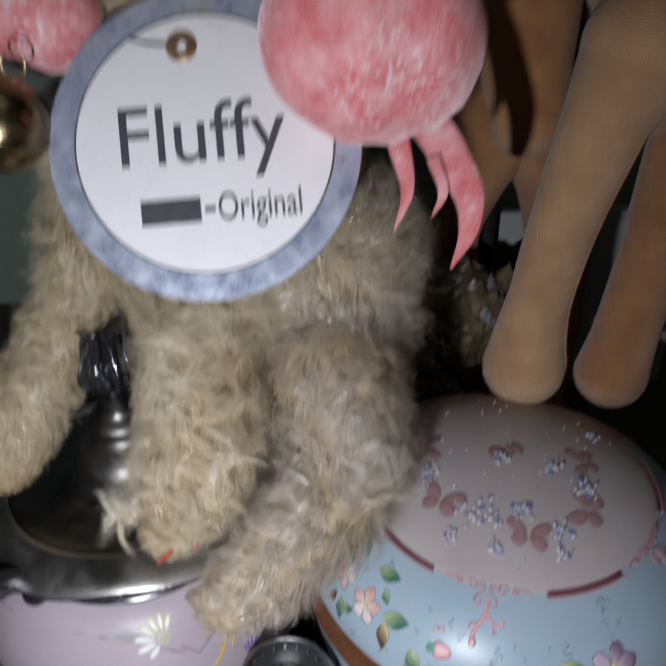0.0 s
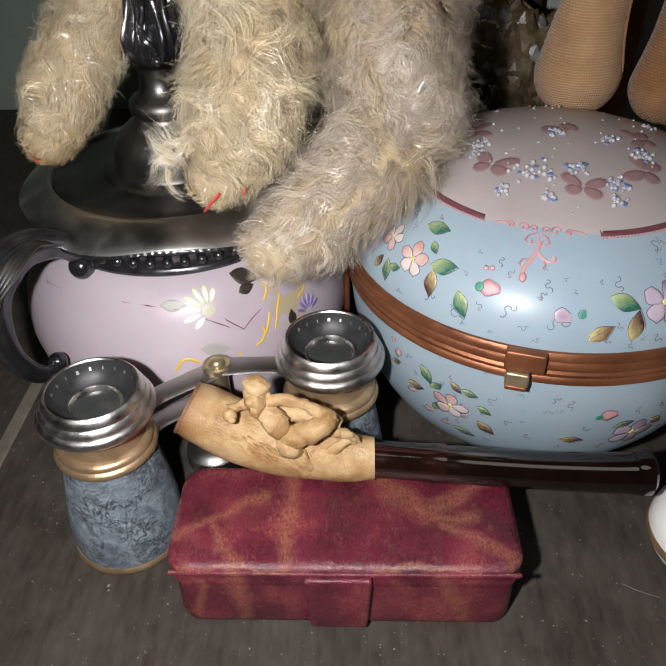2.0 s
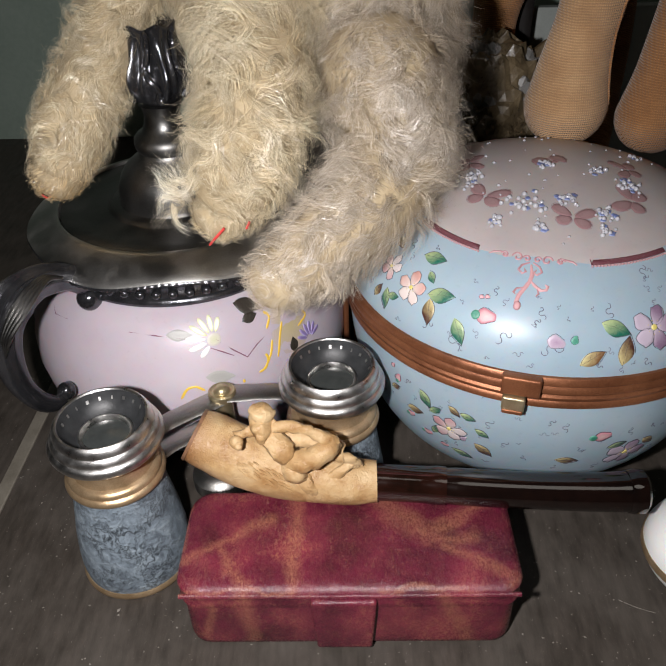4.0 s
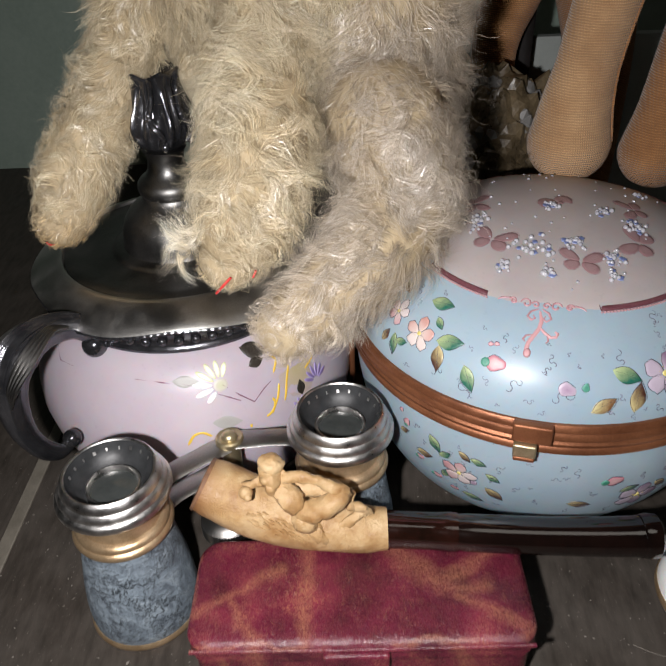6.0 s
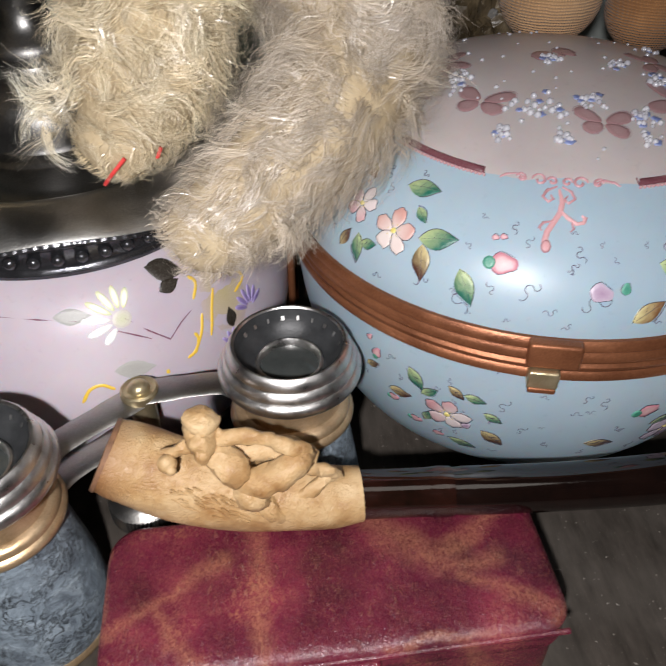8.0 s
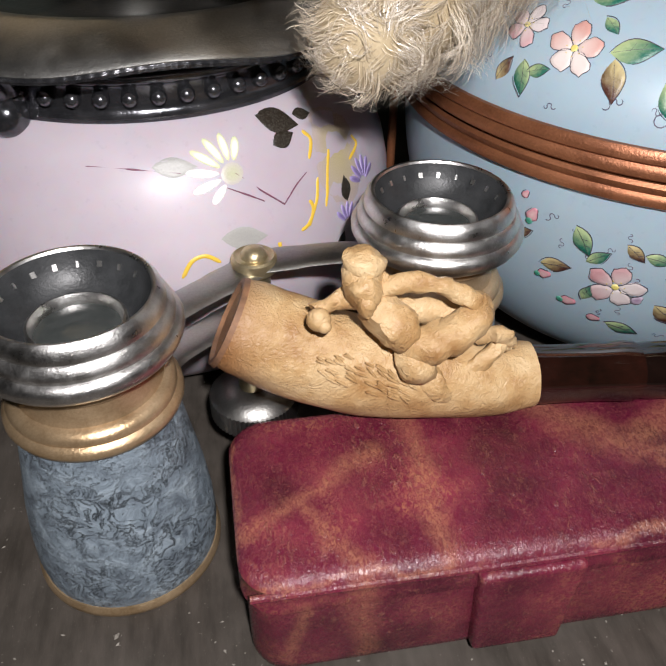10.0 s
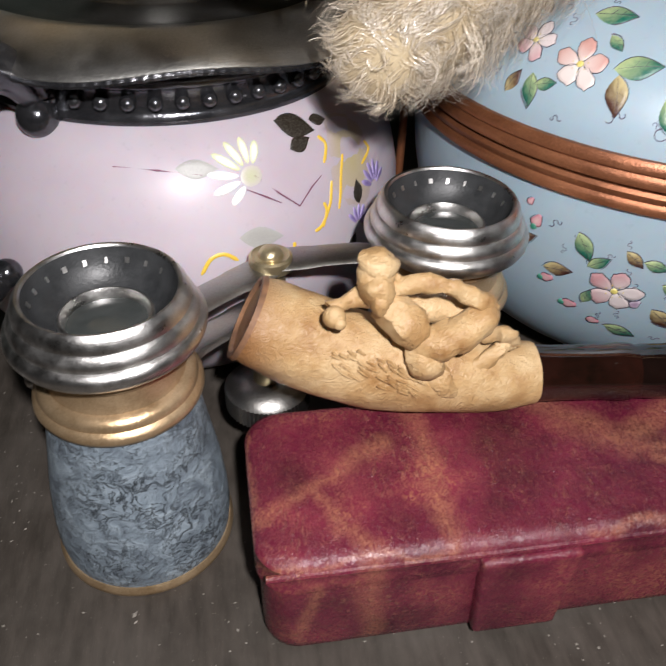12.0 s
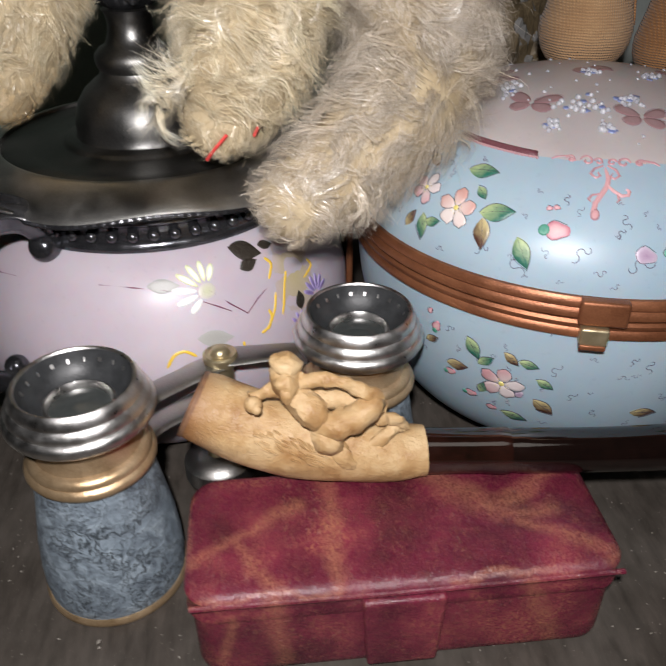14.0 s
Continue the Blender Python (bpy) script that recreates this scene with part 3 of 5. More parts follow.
    for v in bm.verts:
        v.co += noise.noise_vector(v.co * 300) * 0.0009 + noise.noise_vector(v.co * 800) * 0.00035 + noise.noise_vector(v.co * 1500) * 0.00022 + Vector((0, 0.0012, 0))
    ball(bm, (-0.0632, y + 0.0030, 0.0728), (0.0028, 0.0026, 0.0028))
    ball(bm, (-0.0622, y + 0.0010, 0.0722), (0.0016, 0.0014, 0.0016))
    rnd = random.Random(5)
    for k in range(60):
        u, v = rnd.random(), rnd.random()
        i = int(np.interp(-0.061 + 0.021 * u, [p.x for p in axis], range(n + 1)))
        a = radians(14 + 34 * v - 12 * u)
        c = axis[i] + Vector((rnd.uniform(-0.001, 0.001), -math.cos(a), math.sin(a))) * radii[i]
        ball(bm, c, (0.0024, 0.0004, 0.00035), (0, rnd.uniform(30, 55), rnd.uniform(-10, 10)), 6, 4)
    part("relief", bm, M_MEER, bowl, "worn carved relief")
    stem = catmull([(-0.0086, 0.1488, 0.0462), (0.0200, 0.1470, 0.0455), (0.0500, 0.1452, 0.0448), (0.0780, 0.1440, 0.0448), (0.0985, 0.1436, 0.0452)], 8)
    k = len(stem) - 1
    rad = [np.interp(i / k, (0, 0.25, 0.28, 0.55, 0.9, 0.93, 1.0), (0.0076, 0.0074, 0.0078, 0.0078, 0.0083, 0.0086, 0.0082)) for i in range(k + 1)]
    s = part("stem", sweep(stem, rad, 28, (1.0, 0.95)), M_AMBER, p, "glossy black-brown stem")
    part("mouthpiece", sweep([Vector((0.0925, 0.1437, 0.0451)), Vector((0.0950, 0.1437, 0.0451)), Vector((0.0990, 0.1436, 0.0452)), Vector((0.1002, 0.1436, 0.0452))], [0.0086, 0.0091, 0.0088, 0.0072], 24), M_AMBER, s)
    part("collar", sweep(stem[:9], [0.0078, 0.0077, 0.0076, 0.0076, 0.0076, 0.0076, 0.0077, 0.0080, 0.0078], 28), M_RED_AMBER, s, "dark red-brown collar")
    return p


carved_pipe()


# ---- painted surfaces of revolution ----
class Turned:
    """A surface turned round an upright axis: a point is an azimuth and the way down its outline."""

    def __init__(self, centre, profile):
        self.centre, self.profile = centre, np.array(profile)
        self.way = np.r_[0, np.cumsum(np.hypot(*np.diff(self.profile, axis=0).T))]

    def radius(self, s):
        return float(np.interp(s, self.way, self.profile[:, 0]))

    def at(self, azimuth, s, lift=0.0):
        e = 0.0005
        r, z = (float(np.interp(s, self.way, self.profile[:, k])) for k in (0, 1))
        dr, dz = (float(np.interp(s + e, self.way, self.profile[:, k]) - np.interp(s - e, self.way, self.profile[:, k])) for k in (0, 1))
        size = math.hypot(dr, dz) or 1
        r, z = r - dz / size * lift, z + dr / size * lift
        return Vector((r * math.cos(azimuth), r * math.sin(azimuth), z))


class Paint:
    """Raised brushwork on a turned surface; distances in millimetres, b upwards."""

    def __init__(self, surface, azimuth, s_mm, turn=0.0):
        self.s, self.az, self.s0, self.turn = surface, radians(azimuth), s_mm / 1000, radians(turn)
        self.verts, self.faces, self.cols = [], [], []

    def place(self, a, b, lift):
        c, n = math.cos(self.turn), math.sin(self.turn)
        a, b = (a * c - b * n) / 1000, (a * n + b * c) / 1000
        s = max(self.s0 - b, 0.0004)
        r = max(self.s.radius((s + self.s0) / 2), 0.004)
        return self.s.at(self.az + a / r, s, lift / 1000)

    def blob(self, outline, inner, outer, lift=0.25, heart=None):
        """A filled outline; the pigment runs from inner at its heart to outer at the edge, each a colour or a function of the point."""
        n = len(outline)
        ca, cb = heart or (sum(p[0] for p in outline) / n, sum(p[1] for p in outline) / n)
        base = len(self.verts)

        def tint(c, a, b):
            return c(a, b) if callable(c) else c

        for f, h in ((0.55, lift), (0.9, lift * 0.9), (1.0, -0.05)):
            for a, b in outline:
                pa, pb = ca + (a - ca) * f, cb + (b - cb) * f
                self.verts.append(self.place(pa, pb, h))
                k = min(1.0, (f - 0.3) / 0.6)
                i, o = tint(inner, pa, pb), tint(outer, pa, pb)
                self.cols.append(tuple(x + (y - x) * k for x, y in zip(i, o)))
        self.verts.append(self.place(ca, cb, lift * 1.1))
        self.cols.append(tint(inner, ca, cb))
        for k in range(n):
            j = (k + 1) % n
            self.faces.append((base + 3 * n, base + k, base + j))
            for ring in range(2):
                o = base + ring * n
                self.faces.append((o + k, o + n + k, o + n + j, o + j))

    def stroke(self, points, width, colour, lift=0.3):
        n = len(points)
        for i, (a, b) in enumerate(points):
            p, q = points[max(i - 1, 0)], points[min(i + 1, n - 1)]
            da, db = q[0] - p[0], q[1] - p[1]
            size = math.hypot(da, db) or 1
            w = width / 2 * (0.45 if i in (0, n - 1) else 1.0)
            for sign, h in ((-1, 0.02), (0, lift), (1, 0.02)):
                self.verts.append(self.place(a - db / size * w * sign, b + da / size * w * sign, h))
                self.cols.append(colour)
        o = len(self.verts) - 3 * n
        for i in range(n - 1):
            for k in (0, 1):
                self.faces.append((o + 3 * i + k, o + 3 * i + 3 + k, o + 3 * i + 4 + k, o + 3 * i + 1 + k))

    def build(self, name, parent, label="", kind=""):
        data = bpy.data.meshes.new(name)
        data.from_pydata([tuple(v) for v in self.verts], [], self.faces)
        layer = data.attributes.new("pigment", "FLOAT_COLOR", "POINT")
        layer.data.foreach_set("color", [x for c in self.cols for x in (*c, 1.0)])
        data.materials.append(M_ENAMEL)
        data.polygons.foreach_set("use_smooth", [True] * len(data.polygons))
        data.update()
        ob = new(name, data)
        ob.parent = parent
        return tagged(ob, label, "", "", kind)


def petal(angle, length, width, start=0.0, n=14, point=0.0):
    """A petal's outline from the flower's heart; point: how sharp its tip is."""
    pts = []
    for k in range(n):
        t = 2 * math.pi * k / n
        u = start + (length - start) * (0.5 - 0.5 * math.cos(t))
        w = width / 2 * math.sin(t) * (0.75 + 0.25 * (1 - math.cos(t)) * (1 - point))
        pts.append((u * math.cos(angle) - w * math.sin(angle), u * math.sin(angle) + w * math.cos(angle)))
    return pts


def lens(length, width, n=9):
    """A pointed leaf's outline along a."""
    up = [(length * (k / n - 0.5), width / 2 * math.sin(math.pi * (k / n) ** 0.85)) for k in range(n)]
    return up + [(-a, -b) for a, b in [(length * (k / n - 0.5), width / 2 * math.sin(math.pi * (k / n) ** 1.15)) for k in range(n)]]


INK = (0.035, 0.03, 0.045)
LEAFS = (((0.002, 0.105, 0.070), (0.42, 0.50, 0.24)), ((0.060, 0.018, 0.010), (0.55, 0.46, 0.22)), ((0.17, 0.08, 0.03), (0.58, 0.53, 0.26)))
BLOOMS = (((0.46, 0.19, 0.21), (0.66, 0.61, 0.60)), ((0.50, 0.22, 0.18), (0.68, 0.62, 0.59)), ((0.15, 0.07, 0.15), (0.52, 0.45, 0.54)))


def painted_flower(surface, parent, azimuth, s, size, turn, tone):
    p = Paint(surface, azimuth, s, turn)
    dark, light = BLOOMS[tone]
    rnd = random.Random(int(azimuth * 10))
    for k in range(5):
        a = radians(72 * k + rnd.uniform(-7, 7))
        o = petal(a, size * rnd.uniform(1.10, 1.30), size * rnd.uniform(0.74, 0.92), size * 0.14, 18)
        o = [(x * (1 + 0.05 * math.sin(5 * q + k)), y * (1 + 0.05 * math.cos(4 * q + k))) for q, (x, y) in enumerate(o)]
        wash = 0.85 if (k + tone) % 5 in (1, 2, 3) else 0.20
        tip = (math.cos(a + rnd.choice((-0.5, 0.5))), math.sin(a))

        def blush(x, y, wash=wash, tip=tip):
            f = wash * min(1.0, max(0.0, 0.15 + (x * tip[0] + y * tip[1]) / size * 0.85))
            return tuple(v + (u - v) * f for u, v in zip(dark, light))

        p.blob(o, blush, blush, 0.18)
        ox, oy = rnd.uniform(-0.22, 0.22), rnd.uniform(-0.22, 0.22)
        p.stroke([(x + ox, y + oy) for x, y in o[2:] + o[:1]], 0.22, INK, 0.30)
    p.blob([(size * 0.17 * math.cos(t), size * 0.17 * math.sin(t)) for t in np.linspace(0, 6.28, 9)[:-1]], (0.62, 0.52, 0.12), (0.70, 0.60, 0.22), 0.35)
    for k in range(7):
        a = 0.9 * k
        x, y = size * 0.36 * math.cos(a), size * 0.36 * math.sin(a)
        p.blob([(x + 0.16 * math.cos(t), y + 0.16 * math.sin(t)) for t in np.linspace(0, 6.28, 6)[:-1]], (0.55, 0.42, 0.05), (0.55, 0.42, 0.05), 0.4)
    p.build("painted_flower", parent, "painted five-petalled flower in raised enamel")


def painted_leaf(surface, parent, azimuth, s, size, turn, tone):
    p = Paint(surface, azimuth, s, turn)
    dark, light = LEAFS[tone]
    size *= 1.16
    o = lens(size, size * 0.52)

    def brush(a, b):
        f = min(1.0, max(0.0, 0.30 + b / (size * 0.3) * 0.40 - a / size * 1.15 + 0.12 * math.sin(9 * a + 5 * b)))
        return tuple(x + (y - x) * f for x, y in zip(dark, light))

    p.blob(o, brush, brush, 0.18)
    slip = 0.25 * math.sin(azimuth * 3)
    p.stroke([(a + slip, b - slip * 0.7) for a, b in o[:-3]], 0.22, INK, 0.30)
    p.stroke([(-size * 0.42, 0), (0, size * 0.03), (size * 0.44, 0)], 0.18, INK, 0.36)
    p.stroke([(size * 0.1, 0), (size * 0.2, size * 0.14)], 0.14, INK, 0.36)
    p.stroke([(-size * 0.12, 0), (0.0, size * 0.16)], 0.14, INK, 0.36)
    p.build("painted_leaf", parent, ("green and yellow painted leaf", "brown and yellow painted leaf", "tan and yellow painted leaf")[tone])


def painted_bud(surface, parent, azimuth, s, size, turn, tone):
    p = Paint(surface, azimuth, s, turn)
    inner, outer = (((0.60, 0.40, 0.40), (0.50, 0.19, 0.24)), ((0.30, 0.20, 0.30), (0.46, 0.38, 0.47)), ((0.02, 0.20, 0.13), (0.10, 0.32, 0.24)))[tone]
    o = [(size * (0.08 + 0.42 * math.cos(t)), size * 0.31 * math.sin(t) * (1 + 0.2 * math.cos(3 * t))) for t in np.linspace(0, 2 * math.pi, 17)[:-1]]
    p.blob(o, inner, outer, 0.2)
    p.stroke([(a + 0.2, b + 0.15) for a, b in o[2:]], 0.2, INK, 0.30)
    if size > 5 and tone == 0:
        c = [(-size * 0.34 + size * 0.20 * math.cos(t), size * 0.20 * math.sin(t)) for t in np.linspace(0, 2 * math.pi, 11)[:-1]]
        p.blob(c, (0.02, 0.20, 0.13), (0.08, 0.28, 0.20), 0.3)
    p.build("painted_bud", parent, "small painted rosebud in raised enamel")


def painted_scroll(surface, parent, azimuth, s, size, turn, tint=(0.07, 0.06, 0.10), width=0.27):
    p = Paint(surface, azimuth, s, turn)
    rnd = random.Random(int(azimuth * 7 + s * 13))
    pts, ang, x, y = [], 0.0, -size / 2, 0.0
    bend = rnd.choice((-1, 1))
    for k in range(18):
        pts.append((x, y))
        ang += bend * (0.75 if k > 11 else 0.55 if k < 6 else -0.60)
        x, y = x + size / 11 * math.cos(ang), y + size / 11 * math.sin(ang)
    p.stroke(pts, width, tint, 0.15)
    p.build("painted_scroll", parent, "fine painted scroll line")


# ---- the egg-shaped opaline box ----
LID = [(0.0885 * math.sin(radians(a)), 0.0975 + 0.0475 * math.cos(radians(a))) for a in range(0, 91, 3)]
BOWL = [(0.0885 * math.cos(radians(a)) ** 0.6, 0.0845 - 0.083 * math.sin(radians(a))) for a in range(0, 79, 3)]


def opaline_box():
    g = thing("opaline_box", (0.0700, 0.2405, 0), "pale blue opaline glass egg box with enamel flowers and brass seam", "box")
    foot = BOWL[-1]
    body = part("body", lathe(BOWL + [(foot[0] * 0.9, 0.0), (0.0, 0.0)], 128), M_EGG, g, "pale blue opaline lower half")
    lid = part("lid", lathe(LID[::-1] + [], 128), M_EGG, g, "pale blue opaline lid")
    top = Turned((0, 0), LID)
    low = Turned((0, 0), BOWL)
    bm = bmesh.new()
    cap = []
    for i in range(33):
        s = 0.0640 * i / 32
        for_ring = []
        for k in range(96):
            a = 2 * math.pi * k / 96
            edge = 1 + 0.018 * math.sin(8 * a + 0.6) + 0.008 * math.sin(21 * a)
            for_ring.append(bm.verts.new(top.at(a, max(s * edge, 0.0002), 0.00022 if i < 32 else -0.00005)))
        cap.append(for_ring)
    for a, b in zip(cap, cap[1:]):
        for k in range(96):
            bm.faces.new((a[k], a[(k + 1) % 96], b[(k + 1) % 96], b[k]))
    bm.faces.new(cap[0])
    bmesh.ops.recalc_face_normals(bm, faces=bm.faces)
    part("medallion", bm, M_CAP, lid, "pinkish white painted medallion")

    # the ribbed seam: lower and upper brass mounts
    part("lower_mount", lathe([(0.0870, 0.0835), (0.0893, 0.0835), (0.0903, 0.0842), (0.0906, 0.0856), (0.0901, 0.0868), (0.0897, 0.0873), (0.0903, 0.0880), (0.0905, 0.0893), (0.0898, 0.0903), (0.0870, 0.0904)], 160), M_BRASS, g, "ribbed copper-brass lower mount")
    part("upper_mount", lathe([(0.0870, 0.0909), (0.0899, 0.0909), (0.0908, 0.0916), (0.0910, 0.0930), (0.0904, 0.0941), (0.0901, 0.0947), (0.0907, 0.0954), (0.0906, 0.0970), (0.0896, 0.0983), (0.0870, 0.0985)], 160), M_BRASS, g, "ribbed copper-brass upper mount")
    ang = radians(-105.3)
    holder = new("clasp")
    holder.parent = g
    holder.matrix_basis = pose(0.0912 * math.cos(ang), 0.0912 * math.sin(ang), 0, 0, 0, math.degrees(ang) + 90)
    bm = box(bmesh.new(), (-0.0074, -0.0020, 0.0902), (0.0074, 0.0022, 0.0988), 0.0012)
    part("plate", bm, M_BRASS, holder, "curved copper clasp plate")
    bm = box(bmesh.new(), (-0.0064, -0.0034, 0.0838), (0.0024, 0.0010, 0.0900), 0.0010)
    part("catch", bm, M_SCREW, holder, "small brass catch")
    bm = box(bmesh.new(), (-0.0060, -0.0036, 0.0822), (0.0020, 0.0002, 0.0842), 0.0007)
    part("catch_lip", bm, M_BRASS, holder)

    for a, s, size, turn, tone in [(-151.8, 87.2, 4.8, 80, 0), (-141.0, 89.8, 5.7, 20, 1), (-73.4, 91.0, 7.2, 0, 2)]:
        painted_flower(top, lid, a, s, size, turn, tone)
    for a, s, size, turn, tone in [(-123.3, 28.3, 6.7, 10, 0), (-72.1, 34.3, 7.8, 0, 2)]:
        painted_flower(low, body, a, s, size, turn, tone)
    for a, s, size, turn, tone in [(-139.4, 74.9, 9.5, 10, 0), (-130.9, 87.5, 10.4, 15, 0), (-132.8, 95.3, 9.3, -75, 1), (-123.1, 98.2, 9.6, -60, 0), (-152.1, 98.9, 6.1, 70, 1), (-148.0, 99.6, 8.0, -75, 0), (-83.7, 89.8, 10.3, -25, 0), (-81.2, 98.3, 10.4, 75, 1), (-89.5, 100.6, 9.3, 30, 2), (-155.3, 77.1, 6.5, -30, 2), (-145.5, 97.0, 5.6, 20, 0), (-136.5, 82.5, 5.2, -40, 0)]:
        painted_leaf(top, lid, a, s, size, turn, tone)
    for a, s, size, turn, tone in [(-130.7, 15.6, 8.7, -60, 0), (-134.7, 26.6, 8.3, 10, 1), (-121.6, 15.4, 6.1, -40, 1), (-117.6, 16.3, 6.4, -10, 0), (-119.7, 46.2, 8.9, -15, 0), (-113.0, 36.1, 9.4, -45, 1), (-89.4, 35.6, 8.7, -5, 1), (-127.5, 19.5, 6.6, 40, 0), (-113.5, 24.0, 6.2, -30, 0), (-142.0, 19.0, 5.8, 30, 1), (-128.0, 33.5, 6.0, 75, 0), (-76.5, 26.5, 7.4, 20, 0), (-66.0, 29.0, 7.2, -40, 1)]:
        painted_leaf(low, body, a, s, size, turn, tone)
    for a, s, size, turn, tone in [(-117.5, 89.5, 9.5, 5, 0), (-99.0, 94.6, 8.2, -15, 1), (-94.1, 94.0, 4.3, 80, 2), (-119.9, 82.7, 2.6, 0, 0), (-118.3, 82.1, 2.6, 0, 0)]:
        painted_bud(top, lid, a, s, size, turn, tone)
    for a, s, size, turn, tone in [(-140.6, 12.7, 5.6, 70, 0), (-131.6, 39.4, 5.8, 10, 0), (-82.4, 18.9, 9.1, 10, 0), (-142.5, 7.1, 3.3, 60, 0), (-137.0, 31.5, 5.2, 20, 0), (-126.0, 44.0, 5.0, 0, 0), (-119.0, 32.0, 4.6, 60, 1)]:
        painted_bud(low, body, a, s, size, turn, tone)
    for a, s, size, turn in [(-147.5, 75.7, 5.3, 20), (-132.1, 104.1, 5.8, -60), (-135.8, 63.9, 3.1, 0), (-141.6, 68.4, 3.1, 60), (-140.1, 106.0, 3.8, -80), (-119.2, 103.0, 9.9, 30), (-111.3, 101.4, 8.2, -50), (-95.5, 101.3, 9.9, -70), (-82.7, 79.4, 6.7, 10), (-69.8, 74.2, 6.9, -30), (-73.2, 103.9, 5.2, 40), (-114.5, 80.9, 4.3, 0), (-119.0, 57.3, 3.4, 0), (-100.1, 85.9, 5.6, 20), (-59.0, 63.2, 5.4, -40), (-86.3, 103.0, 3.3, 50), (-159.0, 97.9, 2.9, 80), (-103.5, 91.2, 4.2, -40)]:
        painted_scroll(top, lid, a, s, size, turn)
    for a, s, size, turn in [(-137.2, 14.2, 4.8, -60), (-126.9, 20.0, 4.7, 40), (-117.8, 26.4, 4.4, 20), (-108.7, 14.8, 7.1, -20), (-112.8, 2.4, 5.2, 10), (-104.6, 27.2, 5.5, -30), (-99.2, 37.1, 4.9, 20), (-90.2, 15.3, 6.4, 0), (-86.8, 23.8, 4.8, 50), (-95.9, 13.1, 4.6, -40), (-71.8, 20.3, 5.6, 10), (-65.2, 18.9, 4.2, 30), (-77.1, 41.2, 5.9, -10), (-123.6, 39.0, 3.4, 0)]:
        painted_scroll(low, body, a, s, size, turn)

    # fine curls in the ground between the flowers
    rnd = random.Random(17)
    for k in range(26):
        a, s = rnd.uniform(-160, -62), rnd.uniform(70, 106)
        painted_scroll(top, lid, a, s, rnd.uniform(2.2, 4.6), rnd.uniform(0, 360), (0.10, 0.085, 0.13), 0.2)
    for k in range(22):
        painted_scroll(low, body, rnd.uniform(-150, -62), rnd.uniform(4, 46), rnd.uniform(2.2, 4.6), rnd.uniform(0, 360), (0.10, 0.085, 0.13), 0.2)

    # plum bars and pink scrolls along the medallion's edge
    plum, pink = (0.115, 0.032, 0.045), (0.40, 0.20, 0.22)
    for a0, a1 in ((-156, -127), (-88, -58), (-20, 10), (46, 75), (112, 142), (170, 196)):
        p = Paint(top, (a0 + a1) / 2, 63.5)
        half = radians(a1 - a0) / 2 * top.radius(0.0635) * 1000
        line = np.linspace(-half, half, 15)
        p.blob([(x, 1.1) for x in line] + [(x, -1.1) for x in line[::-1]], (0.15, 0.05, 0.062), plum, 0.5)
        p.stroke([(x, -1.5) for x in line], 0.55, pink, 0.6)
        p.stroke([(-half, -1.3), (-half, 1.3)], 0.5, plum, 0.6)
        for x in np.linspace(-half, half, 26):
            p.blob([(x + 0.42 * math.cos(t), -1.75 + 0.42 * math.sin(t)) for t in np.linspace(0, 6.28, 8)[:-1]], (0.50, 0.33, 0.33), (0.40, 0.22, 0.23), 0.7)
        p.build("painted_bar", lid, "plum-red bar with beaded edge")
    for a in (-108, -40, 28, 93, 156):
        p = Paint(top, a, 64.0)
        for sign in (-1, 1):
            for cx, r in ((sign * 5.5, 2.2), (sign * 10.5, 1.6), (sign * 2.0, 1.5)):
                p.stroke([(cx + sign * r * (1 - k / 16) * math.cos(0.55 * k), 0.6 + r * (1 - k / 16) * math.sin(0.55 * k)) for k in range(13)], 0.85, pink, 0.6)
        rose = (0.52, 0.28, 0.29)
        for sign in (-1, 1):
            p.stroke([(0.6 * sign, -1.0), (3.2 * sign, -2.4), (4.2 * sign, -4.6), (2.6 * sign, -6.0), (1.4 * sign, -5.0), (2.2 * sign, -3.9)], 0.9, pink, 0.6)
            p.stroke([(9.0 * sign, 0.2), (12.0 * sign, 1.6), (15.0 * sign, 0.8), (16.5 * sign, -0.6)], 0.9, pink, 0.5)
        p.stroke([(0, -2), (1.0, -6), (0.6, -9), (-0.8, -12), (-2.2, -15), (-2.6, -18), (-1.8, -20)], 1.5, rose, 0.7)
        p.stroke([(0.2, -8), (2.6, -10.4), (4.8, -12.0), (6.6, -11.6), (7.0, -10.2), (6.0, -9.6)], 1.2, rose, 0.7)
        p.stroke([(3.4, -11.0), (4.2, -13.4), (3.4, -14.6)], 0.8, pink, 0.6)
        p.stroke([(-0.6, -11.5), (-3.4, -12.4), (-4.2, -14.0), (-3.4, -14.8)], 0.8, pink, 0.6)
        p.blob([(-2.1 + 1.3 * math.cos(t), -19.0 + 1.9 * math.sin(t)) for t in np.linspace(0, 6.28, 11)[:-1]], rose, pink, 0.7)
        p.build("painted_pendant", lid, "pink enamel scroll pendant")
    for a, s, size, turn in [(-146.0, 39.0, 9.1, 20), (-91.0, 41.0, 8.5, -15), (-48.1, 38.9, 9.4, 30), (102.3, 2.5, 9.9, 0), (163.1, 35.9, 8.0, 10), (-4.1, 31.8, 8.1, 10)]:
        size *= 2.0
        p = Paint(top, a, s, turn)
        for angle, length in ((0.5, 0.62), (2.6, 0.62), (-0.6, 0.5), (-2.5, 0.42)):
            o = petal(angle, size * length, size * 0.34, 0.3)
            p.blob(o, (0.315, 0.205, 0.21), (0.265, 0.145, 0.155), 0.30)
            p.stroke(o[1:-4], 0.35, (0.21, 0.10, 0.115), 0.36)
